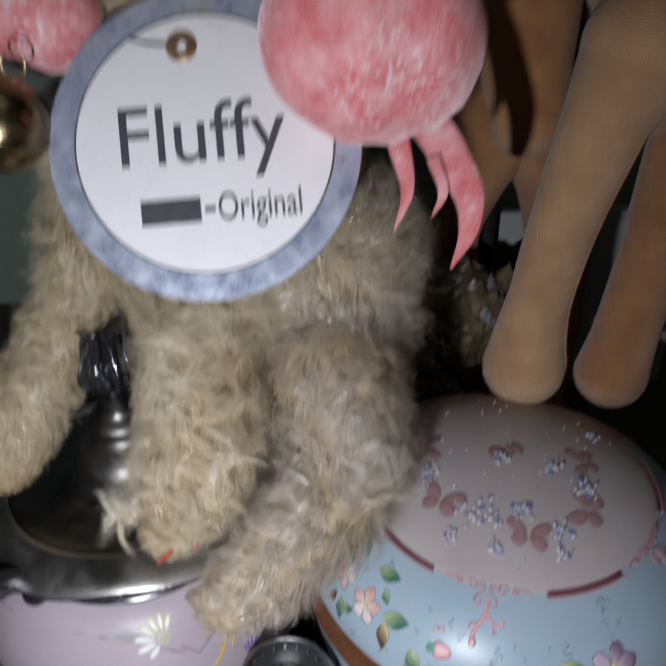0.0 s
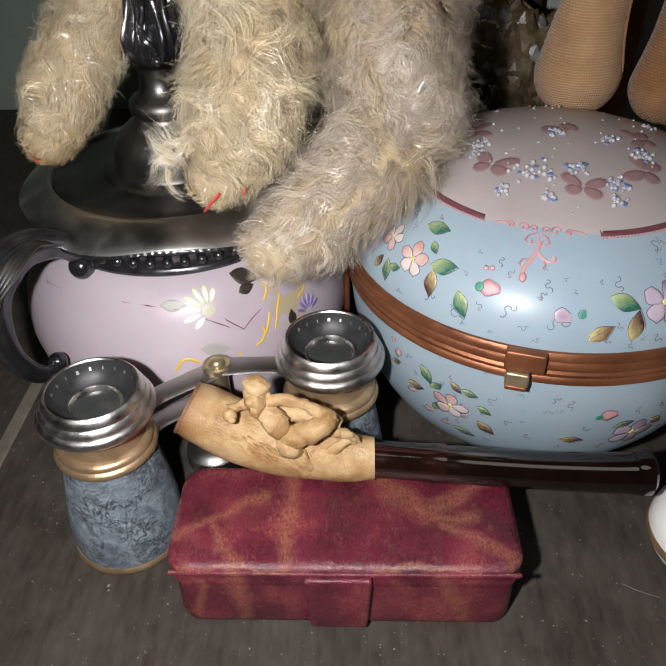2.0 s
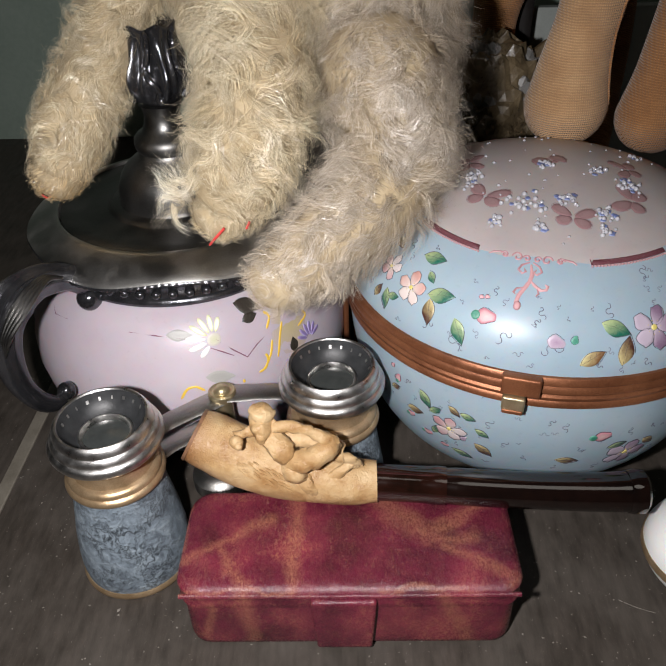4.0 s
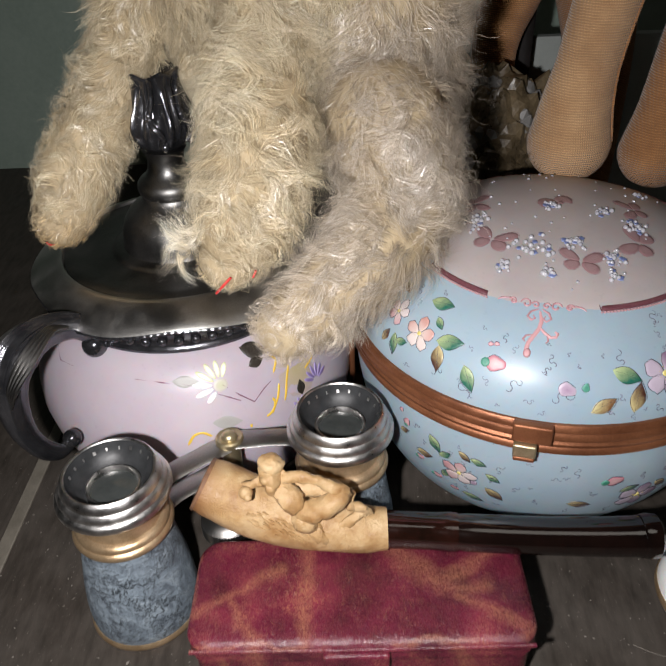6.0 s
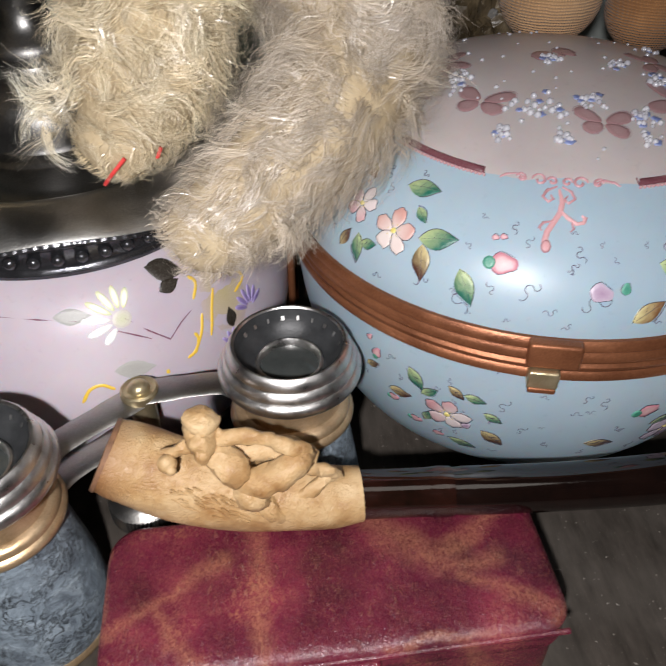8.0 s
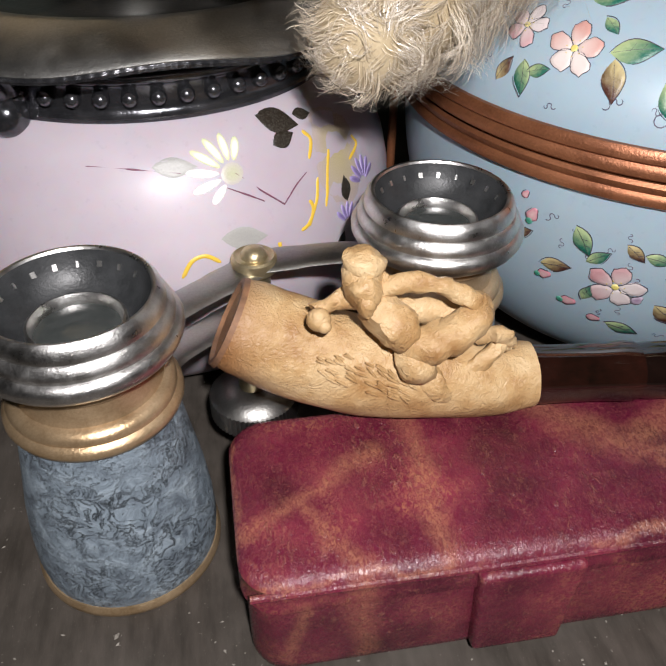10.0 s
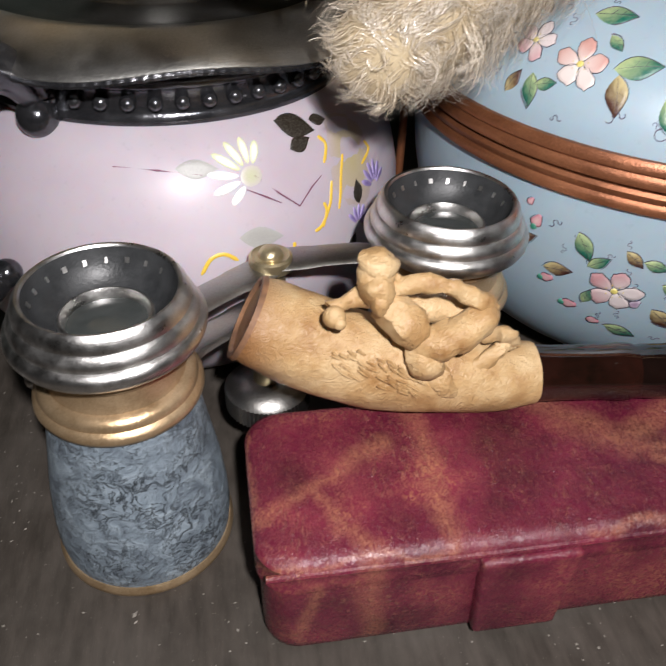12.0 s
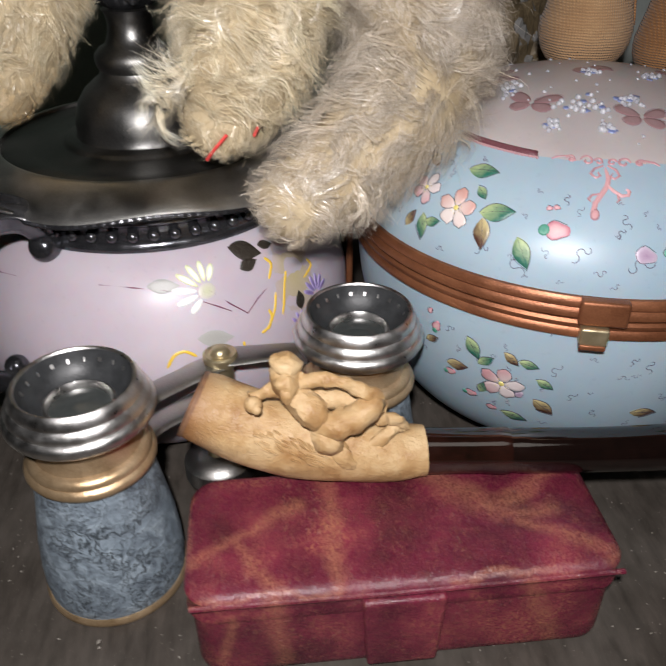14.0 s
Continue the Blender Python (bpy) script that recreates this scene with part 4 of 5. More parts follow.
        p.build("painted_butterfly", lid, "dusky plum painted butterfly shape")
    rnd = random.Random(3)
    for n, (a, s, size) in enumerate([(-120.7, 35.6, 9.3), (-106.6, 47.9, 4.2), (-171.9, 36.7, 7.6), (-89.3, 30.7, 6.2), (-72.4, 40.6, 5.4), (-31.9, 32.2, 7.0), (-128.3, 48.9, 3.9), (-151.0, 4.9, 5.1), (-76.6, 49.0, 3.5), (-21.9, 17.7, 5.1), (25.7, 45.7, 4.3)]):
        p = Paint(top, a, s)
        for k in range(5 if size > 5 else 2):
            x, y, r = rnd.gauss(0, size * 0.40), rnd.gauss(0, size * 0.30), rnd.uniform(1.0, 1.6)
            p.blob([(x + r * math.cos(t) * (1 + 0.3 * math.cos(5 * t)), y + r * math.sin(t)) for t in np.linspace(0, 6.28, 13)[:-1]], (0.10, 0.14, 0.34), (0.20, 0.24, 0.42), 0.5)
        p.build("forget_me_not", lid, "small blue painted forget-me-nots")
        bm = bmesh.new()
        for k in range(int(size * 2.9)):
            x, y = rnd.gauss(0, size * 0.46), rnd.gauss(0, size * 0.36)
            r = rnd.uniform(0.00055, 0.00115)
            c = p.place(x, y, 0.5)
            ball(bm, c, (r, r, r), (0, 0, 0), 8, 6)
        tagged(part("beading", bm, M_PEARL, lid, "tiny raised white enamel beads"), kind="stuff")
    bm = bmesh.new()
    for k in range(48):
        a, s = rnd.uniform(-180, 180), 56 * math.sqrt(rnd.random())
        ball(bm, top.at(radians(a), s / 1000, 0.0002), (rnd.uniform(0.0004, 0.0008),) * 3, (0, 0, 0), 8, 6)
    tagged(part("scattered_beading", bm, M_PEARL, lid, "scattered tiny white enamel beads"), kind="stuff")
    return g


opaline_box()


# ---- the silver-mounted opaline jar ----
JAR = [(0.06, 0.0955), (0.064, 0.0935), (0.07, 0.088), (0.075, 0.08), (0.079, 0.07), (0.0812, 0.06), (0.0818, 0.05), (0.08, 0.038), (0.0755, 0.026), (0.069, 0.015), (0.062, 0.007), (0.056, 0.002)]


def opaline_jar():
    g = thing("opaline_jar", (-0.103, 0.268, 0), "pink opaline glass jar with tarnished silver lid and handle", "jar")
    body = part("body", lathe([(0.0585, 0.0965), *JAR, (0.0, 0.002)], 128), M_JAR, g, "pink opaline glass body")
    part("bead_band", lathe([(0.0575, 0.0945), (0.0602, 0.0945), (0.0612, 0.0952), (0.0614, 0.0964), (0.0604, 0.0974), (0.0600, 0.0985), (0.0600, 0.1040), (0.0606, 0.1048), (0.0612, 0.1056), (0.0612, 0.1066), (0.0602, 0.1074), (0.0575, 0.1076)], 128), M_DARK, g, "blackened silver beaded band")
    for k in range(52):
        a = 2 * math.pi * k / 52
        if k == 0:
            bm = bmesh.new()
            ball(bm, (0, 0, 0), (0.0023, 0.0023, 0.0023), u=14, v=10)
            data = mesh_of("bead", bm, M_DARK)
        ob = new("bead", data)
        ob.parent = g
        ob.matrix_basis = pose(0.0603 * math.cos(a), 0.0603 * math.sin(a), 0.1012)

    def ripple(a, r, z):
        f = max(0.0, (r - 0.0600) / 0.012)
        w = math.sin(6 * a + 0.4)
        return r + 0.0012 * f * math.sin(6 * a + 1.2), z - f * 0.0028 * (0.5 + 0.5 * w)

    def milled(a, r, z):
        r, z = ripple(a, r, z)
        return r * (1 + 0.0014 * math.cos(150 * a)), z

    part("milled_edge", lathe([(0.0698, 0.1116), (0.0708, 0.1111), (0.0718, 0.1116), (0.0721, 0.1124), (0.0716, 0.1131), (0.0704, 0.1130)], 900, milled), M_DARK, g, "milled dark silver edge")
    part("rim", lathe([(0.0560, 0.1080), (0.0600, 0.1085), (0.0650, 0.1096), (0.0690, 0.1108), (0.0712, 0.1122), (0.0718, 0.1134), (0.0710, 0.1143), (0.0680, 0.1158), (0.0630, 0.1180), (0.0585, 0.1196), (0.0566, 0.1203), (0.0556, 0.1200), (0.0552, 0.1188), (0.0550, 0.1150)], 144, ripple), M_LIT_PLATE, g, "rippled silver-plate rim")
    lid = part("lid", lathe([(0.0, 0.1160), (0.0547, 0.1160), (0.0550, 0.1186), (0.0543, 0.1190), (0.0460, 0.1183), (0.0330, 0.1186), (0.0320, 0.1190), (0.0314, 0.1198), (0.0300, 0.1203), (0.0268, 0.1208), (0.0262, 0.1216), (0.0262, 0.1245), (0.0256, 0.1285), (0.0240, 0.1330), (0.0210, 0.1372), (0.0170, 0.1405), (0.0144, 0.1425), (0.0137, 0.1445), (0.0146, 0.1460), (0.0150, 0.1480), (0.0147, 0.1502), (0.0132, 0.1520), (0.0106, 0.1534), (0.0090, 0.1565), (0.0082, 0.1605), (0.0088, 0.1640), (0.0100, 0.1658), (0.0, 0.1668)], 96), M_TARNISH, g, "tarnished silver-plate lid")

    def leaves(a, r, z):
        k = max(0.0, math.sin(math.pi * (z - 0.166) / 0.036))
        return r * (1 + k * (0.13 * math.cos(6 * a) + 0.07 * math.cos(12 * a + 40 * (z - 0.166)) + 0.05 * math.sin(18 * a - 130 * z))), z + 0.0010 * math.cos(6 * a) * (z > 0.196)

    prof = [(0.0060, 0.1655), (0.0095, 0.1672), (0.0125, 0.1700), (0.0140, 0.1735), (0.0145, 0.1770), (0.0140, 0.1805), (0.0128, 0.1840), (0.0118, 0.1875), (0.0113, 0.1910), (0.0108, 0.1945), (0.0112, 0.1975), (0.0118, 0.1990), (0.0112, 0.2000), (0.0085, 0.1985), (0.0, 0.1960)]
    finial = part("finial", lathe(prof, 120, leaves), M_DARK, lid, "blackened cast acanthus finial")
    bm = bmesh.new()
    for k in range(6):
        a = 2 * math.pi * (k + 0.5) / 6
        pts = [(r * math.cos(a + w), r * math.sin(a + w), z) for r, z, w in ((0.0125, 0.1700, 0.16), (0.0150, 0.1745, 0.28), (0.0153, 0.1790, 0.10), (0.0138, 0.1835, -0.05), (0.0124, 0.1880, 0.02), (0.0116, 0.1925, 0.1), (0.0120, 0.1970, 0.12), (0.0126, 0.1982, 0.05))]
        c = catmull(pts, 5)
        sweep(c, list(np.interp(np.linspace(0, 1, len(c)), (0, 0.3, 0.8, 1), (0.0012, 0.0016, 0.0010, 0.0013))), 8, bm=bm)
        ball(bm, (0.0136 * math.cos(a + 0.3), 0.0136 * math.sin(a + 0.3), 0.1705), (0.0021,) * 3, u=10, v=8)
    part("acanthus_leaves", bm, M_DARK, finial)
    # the handle, in an upright plane through the axis
    away = Vector((-0.505, -0.863, 0))

    def h(rho, z):
        return away * rho + Vector((0, 0, z))

    holder = new("handle")
    holder.parent = g
    tagged(holder, "leafy blackened silver scroll handle")
    arc = catmull([h(0.0625, 0.1030), h(0.0720, 0.1120), h(0.0860, 0.1170), h(0.0985, 0.1150), h(0.1065, 0.1060), h(0.1090, 0.0930), h(0.1080, 0.0790), h(0.1030, 0.0660), h(0.0960, 0.0585), h(0.0900, 0.0590)], 9)
    n = len(arc) - 1
    side = away.cross(Vector((0, 0, 1)))
    rad = [float(np.interp(i / n, (0, 0.08, 0.2, 0.34, 0.48, 0.7, 0.9, 1), (0.0048, 0.0050, 0.0062, 0.0082, 0.0068, 0.0042, 0.0034, 0.0030))) for i in range(n + 1)]

    def flutes(t, a):
        return 1 + (0.10 * math.cos(9 * a) + 0.05 * math.cos(17 * a)) * max(0.0, 1 - abs(t - 0.33) / 0.3)

    part("scroll", sweep(arc, rad, 48, (1.15, 0.62), up=tuple(side), bumps=flutes), M_DARK, holder)
    bm = bmesh.new()
    for k in range(13):
        j = abs(k - 6) / 2
        off = (k - 6) * 0.00125
        leaf = catmull([h(0.074 + 0.001 * j, 0.1155) + side * off * 0.5, h(0.0870, 0.1215 - 0.0004 * j) + side * off, h(0.1010, 0.1192 - 0.001 * j) + side * off * 1.5, h(0.1100, 0.1080) + side * off * 1.2, h(0.1120, 0.0960) + side * off * 0.4], 7)
        sweep(leaf, list(np.interp(np.linspace(0, 1, len(leaf)), (0, 0.4, 0.8, 1), (0.0006, 0.0010, 0.0010, 0.0003))), 8, bm=bm)
    part("leaf_flute", bm, M_TARNISH, holder, "fluted cast leaf")
    bm = bmesh.new()
    ball(bm, h(0.0635, 0.0965), (0.0058, 0.0058, 0.0058))
    sweep(catmull([h(0.069, 0.1110), h(0.0640, 0.1080), h(0.0615, 0.1020), h(0.0625, 0.0960)], 8), [0.0042] * 25, 14, bm=bm)
    part("volute", bm, M_DARK, holder)
    bm = bmesh.new()
    ball(bm, h(0.0885, 0.0605), (0.0042, 0.0042, 0.0042))
    part("foot_volute", bm, M_DARK, holder)

    skin = Turned((0, 0), JAR)
    # white daisies, stems, dark leaves and yellow scrolls
    p = Paint(skin, -70.5, 18.5, 20)
    p.blob([(3.4 * math.cos(t), 3.0 * math.sin(t)) for t in np.linspace(0, 6.28, 13)[:-1]], (0.46, 0.47, 0.30), (0.52, 0.48, 0.44), 0.08)
    daisy = p.build("painted_daisy", body, "white painted daisy with thick enamel petals")
    for k, (deg, length) in enumerate(((48, 9.5), (72, 10.5), (97, 11.0), (122, 11.5), (150, 11.5), (176, 11.0), (205, 9.0))):
        p = Paint(skin, -70.5, 18.5, 20)
        p.blob(petal(radians(deg), length * 1.10, 2.7, 3.4, 12, 0.4), (0.90, 0.90, 0.84), (0.74, 0.76, 0.46) if k < 4 else (0.88, 0.88, 0.86), 0.35)
        p.build("petal", daisy)
    plum = (0.16, 0.045, 0.085)
    for line in [[(-100.3, 13.0), (-90.6, 14.1), (-81.2, 16.2)], [(-69.8, 18.6), (-65.1, 24.9), (-60.7, 30.3), (-56.6, 26.3), (-53.2, 24.2)], [(-72.3, 21.9), (-68.4, 24.9), (-65.0, 27.8)], [(-141.5, 11.8), (-136.6, 16.6), (-128.3, 15.1)]]:
        a0, s0 = line[0]
        p = Paint(skin, a0, s0)
        p.stroke([(radians(a - a0) * skin.radius((s + s0) / 2000) * 1000, s0 - s) for a, s in line], 0.55, plum, 0.2)
        p.build("painted_stem", body, "thin plum painted stem")
    for line in [[(-50.2, 13.1), (-48.7, 16.4), (-51.4, 21.2)], [(-34.9, 21.5), (-33.9, 24.9), (-38.9, 27.4)], [(-50.6, 26.9), (-52.5, 32.8), (-55.5, 38.3), (-57.9, 39.6)], [(-44.8, 21.2), (-47.3, 26.9), (-50.2, 36.0)], [(-76.3, 41.4), (-79.0, 38.9), (-81.8, 39.8), (-84.0, 44.2)], [(-63.5, 40.3), (-63.4, 42.0)], [(-54.4, 31.8), (-53.9, 34.8), (-55.5, 39.2)]]:
        a0, s0 = line[0]
        p = Paint(skin, a0, s0)
        c = catmull([(radians(a - a0) * skin.radius((s + s0) / 2000) * 1000, s0 - s, 0) for a, s in line], 5)
        p.stroke([(v.x, v.y) for v in c], 1.2, (0.70, 0.46, 0.04), 0.45)
        p.build("painted_tendril", body, "raised yellow enamel tendril")
    for a, s, size, turn, tone in [(-55.0, 8.0, 12.0, -30, 0), (-47.3, 8.7, 5.9, -15, 0), (-56.0, 13.4, 7.3, 10, 0), (-42.8, 34.2, 7.4, 85, 0), (-70.6, 36.2, 12.5, -10, 1), (-82.2, 14.5, 10.7, -5, 1), (-46.3, 49.7, 5.8, 60, 0)]:
        p = Paint(skin, a, s, turn)
        size *= 1.15
        o = lens(size, size * (0.6 if tone == 0 else 0.46))
        col = (0.018, 0.013, 0.008) if tone == 0 else (0.34, 0.335, 0.32)
        p.blob(o, col, tuple(v * 1.1 for v in col), 0.15 if tone == 0 else 0.05)
        p.build("painted_leaf", body, "black painted leaf" if tone == 0 else "faded green painted leaf")
    for a, s, size, turn in [(-35.5, 36.4, 8.6, 60), (-44.2, 44.7, 6.8, 40)]:
        p = Paint(skin, a, s, turn)
        for k in range(6):
            o = petal(radians(k * 26 - 40), size, size * 0.26, size * 0.2, 12, 0.5)
            p.blob(o, (0.16, 0.11, 0.30), (0.34, 0.27, 0.52), 0.25)
        p.build("painted_aster", body, "violet painted aster")
    p = Paint(skin, -42, 24)
    p.blob([(11 * math.cos(t) + 1.5 * math.sin(3 * t), 16 * math.sin(t)) for t in np.linspace(0, 6.28, 21)[:-1]], (0.44, 0.37, 0.20), (0.44, 0.36, 0.34), 0.06)
    p.build("painted_wash", body, "soft yellow painted wash")
    return g


opaline_jar()


# ---- long-haired stuffed toy: legs, body and head of backing and hair, with stitched claws ----
def chain(points, step=0.006):
    out = []
    for (a, b) in zip(points, points[1:]):
        k = max(1, int(math.dist(a[:3], b[:3]) / step))
        out += [tuple(x + (y - x) * i / k for x, y in zip(a, b)) for i in range(k)]
    return out + [points[-1]]


def stuffed_toy():
    """Each limb: points (x, y, z, radius, hair length), its pigment, and how its hair falls."""
    cream, grey = (0.88, 0.79, 0.605), (0.71, 0.645, 0.57)
    limbs = [
        ([(-0.1465, 0.2420, 0.1440, 0.0120, 0.005), (-0.1385, 0.2480, 0.1610, 0.0165, 0.009), (-0.1245, 0.2640, 0.1860, 0.0155, 0.011), (-0.1120, 0.2820, 0.2120, 0.0150, 0.012), (-0.1020, 0.2960, 0.2400, 0.0210, 0.018)], cream),
        ([(-0.0690, 0.2070, 0.1420, 0.0125, 0.005), (-0.0620, 0.2115, 0.1550, 0.0180, 0.014), (-0.0550, 0.2230, 0.1750, 0.0200, 0.018), (-0.0530, 0.2410, 0.2000, 0.0185, 0.020), (-0.0540, 0.2620, 0.2300, 0.0210, 0.020)], cream),
        ([(-0.0460, 0.1890, 0.1200, 0.0130, 0.008), (-0.0300, 0.1970, 0.1290, 0.0160, 0.013), (-0.0100, 0.2120, 0.1420, 0.0190, 0.019), (0.0020, 0.2300, 0.1570, 0.0215, 0.017), (-0.0050, 0.2470, 0.1820, 0.0260, 0.018)], grey),
        ([(-0.0450, 0.3000, 0.2000, 0.0500, 0.018), (-0.0480, 0.2980, 0.2400, 0.0560, 0.020), (-0.0440, 0.2930, 0.2750, 0.0480, 0.018), (-0.0480, 0.2950, 0.3150, 0.0400, 0.016)], cream),
        ([(-0.0860, 0.3050, 0.2450, 0.0300, 0.020), (-0.0800, 0.2950, 0.2700, 0.0350, 0.020)], cream),
        ([(-0.0070, 0.2900, 0.1800, 0.0360, 0.020), (-0.0080, 0.2900, 0.2200, 0.0400, 0.020)], grey),
        ([(-0.0850, 0.2660, 0.3560, 0.0300, 0.013), (-0.0700, 0.2950, 0.3700, 0.0350, 0.014), (-0.0566, 0.3271, 0.3737, 0.0370, 0.014), (-0.0809, 0.3531, 0.3787, 0.0380, 0.014)], cream),
    ]
    limbs.append(([(-0.0860, 0.2050, 0.1470, 0.0030, 0.013), (-0.0760, 0.2075, 0.1570, 0.0070, 0.016)], (0.93, 0.88, 0.76)))
    # which part each limb belongs to
    owner = [0, 1, 2, 3, 3, 3, 4, 1]
    rng = np.random.default_rng(11)
    spheres, tints, parts, lay = [], [], [], []
    for n, (points, tint) in enumerate(limbs):
        row = chain(points)
        for k, s in enumerate(row):
            a, b = row[max(k - 1, 0)], row[min(k + 1, len(row) - 1)]
            spheres.append(s)
            tints.append(tint)
            parts.append(owner[n])
            lay.append((Vector(a[:3]) - Vector(b[:3])).normalized()[:])
    S, T, part_of, lay = np.array(spheres), np.array(tints), np.array(parts), np.array(lay)
    weight = S[:, 3] ** 1.6 + 0.00008
    count = 900000
    pick = rng.choice(len(S), count, p=weight / weight.sum())
    d = rng.normal(size=(count, 3))
    d /= np.linalg.norm(d, axis=1)[:, None]
    root = S[pick, :3] + d * S[pick, 3:4] * 0.97
    keep = (root[:, 1] < 0.315) & (root[:, 2] < 0.41)
    for s in S:
        keep &= ((root - s[:3]) ** 2).sum(1) > (s[3] * 0.93) ** 2
    # far fewer where the hair is out of sight
    keep &= (d[:, 1] < 0.35) | (rng.random(count) < 0.2)
    pick, d, root = pick[keep][:205000], d[keep][:205000], root[keep][:205000]
    n = len(root)

    def unit(v):
        return v / (np.linalg.norm(v, axis=1)[:, None] + 1e-9)

    # locks: neighbours share a root, a lay, a wave and a tone
    cell = np.floor(root / 0.0052 + 0.5 * np.sin(root[:, [1, 2, 0]] * 520)).astype(np.int64)
    _, member = np.unique(cell, axis=0, return_inverse=True)
    member = member.ravel()
    locks = member.max() + 1
    size = np.bincount(member)

    def shared(v):
        return np.stack([np.bincount(member, v[:, k]) / size for k in range(3)], 1)

    middle, out, axis = shared(root), unit(shared(d)), shared(lay[pick])
    x, y, z = middle.T
    wander = np.stack([np.sin(z * 85 + 1.6 * np.sin(x * 60)) + 0.5 * np.sin(x * 150 + z * 120), 0.5 * np.sin(x * 90 + z * 50), 0.7 * np.sin(x * 75 + 1.3 * np.sin(z * 55)) + 0.4 * np.sin(z * 170 - x * 110)], 1)
    flow = 0.80 * axis + 0.95 * wander + 0.45 * rng.normal(size=(locks, 3))
    flow = unit(flow - (flow * out).sum(1)[:, None] * out)
    across = np.cross(out, flow)
    phase, bend = rng.uniform(0, 6.28, locks), rng.uniform(0.5, 1.35, locks)
    spring, reach = rng.uniform(-0.10, 0.22, locks), rng.uniform(0.85, 1.45, locks)
    tone = rng.normal(size=locks)
    length = S[pick, 4] * reach[member] * rng.uniform(0.80, 1.15, n)
    loose = np.where(rng.random(n) < 0.035, 0.42, 0.075)[:, None] * rng.normal(size=(n, 3))
    side = unit(np.cross(d, rng.normal(size=(n, 3))))
    width = rng.uniform(0.00004, 0.00009, n)
    gather = (middle[member] - root) * rng.uniform(0.45, 0.95, n)[:, None]
    rows, verts = 6, []
    here = root.copy()
    for k in range(rows):
        t = k / rows
        w = (width * (1 - t) ** 0.5)[:, None]
        verts += [here - side * w, here + side * w]
        turn = bend * np.sin(4.2 * t + phase)
        way = flow * np.cos(turn)[:, None] + across * np.sin(turn)[:, None] + out * (0.70 * (1 - t) ** 2 - 0.34 * t + spring)[:, None]
        here = here + unit(unit(way)[member] + loose) * (length / rows)[:, None] + gather * (2 * t + 0.15) / rows
    verts.append(here)
    V = np.stack(verts, 1)
    # golden towards the backing with shade painted in, paler at tips; locks differ in tone
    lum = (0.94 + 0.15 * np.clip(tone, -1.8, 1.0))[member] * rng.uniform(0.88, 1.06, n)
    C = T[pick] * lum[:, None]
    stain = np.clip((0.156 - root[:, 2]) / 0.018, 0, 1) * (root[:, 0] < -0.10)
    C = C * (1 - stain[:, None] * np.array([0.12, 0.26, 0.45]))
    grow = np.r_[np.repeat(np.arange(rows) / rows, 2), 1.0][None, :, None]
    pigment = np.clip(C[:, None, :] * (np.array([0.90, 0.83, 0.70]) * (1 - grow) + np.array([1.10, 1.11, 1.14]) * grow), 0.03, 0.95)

    toy = thing("stuffed_toy", (0, 0, 0), "shaggy cream mohair stuffed toy cat with red stitched claws", "stuffed toy")
    made = []
    for m, name in enumerate(("front_leg", "front_leg", "hind_leg", "body", "head")):
        bm = bmesh.new()
        for k, (points, tint) in enumerate(limbs):
            if owner[k] != m or points[0][3] < 0.007:
                continue
            c, r = [Vector(q[:3]) for q in points], [q[3] * 0.94 for q in points]
            if len(c) > 2:
                cc = catmull(c, 6)
                sweep(cc, list(np.interp(np.linspace(0, 1, len(cc)), np.linspace(0, 1, len(r)), r)), 20, bm=bm, up=(0, 1, 0.1))
            for q in points:
                ball(bm, q[:3], (q[3] * 0.95,) * 3)
        bm.verts.index_update()
        bv = np.array([v.co[:] for v in bm.verts])
        bf = [[v.index for v in f.verts] for f in bm.faces]
        bm.free()
        mine = part_of[pick] == m
        hv = V[mine].reshape(-1, 3)
        base = (np.arange(mine.sum()) * (2 * rows + 1))[:, None]
        quads = np.concatenate([base + np.array([[2 * k, 2 * k + 1, 2 * k + 3, 2 * k + 2]]) for k in range(rows - 1)], 0)
        tris = base + np.array([[2 * rows - 2, 2 * rows - 1, 2 * rows]])
        off = len(hv)
        allv = np.concatenate([hv, bv], 0)
        loops = np.concatenate([quads.ravel(), tris.ravel(), np.concatenate([np.array(f) for f in bf]) + off])
        sizes = np.concatenate([np.full(len(quads), 4), np.full(len(tris), 3), np.array([len(f) for f in bf])])
        mats = np.concatenate([np.zeros(len(quads) + len(tris), int), np.ones(len(bf), int)])
        data = bpy.data.meshes.new(name)
        data.vertices.add(len(allv))
        data.vertices.foreach_set("co", allv.ravel())
        data.loops.add(len(loops))
        data.loops.foreach_set("vertex_index", loops.astype(np.int32))
        data.polygons.add(len(sizes))
        data.polygons.foreach_set("loop_start", np.r_[0, np.cumsum(sizes)[:-1]].astype(np.int32))
        data.polygons.foreach_set("material_index", mats.astype(np.int32))
        data.polygons.foreach_set("use_smooth", np.ones(len(sizes), bool))
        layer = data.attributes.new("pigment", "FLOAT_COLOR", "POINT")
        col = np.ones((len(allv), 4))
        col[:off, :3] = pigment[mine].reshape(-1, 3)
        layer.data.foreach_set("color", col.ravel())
        data.materials.append(M_FUR)
        data.materials.append(M_SKIN)
        data.update(calc_edges=True)
        ob = new(name, data)
        ob.parent = toy
        made.append(ob)
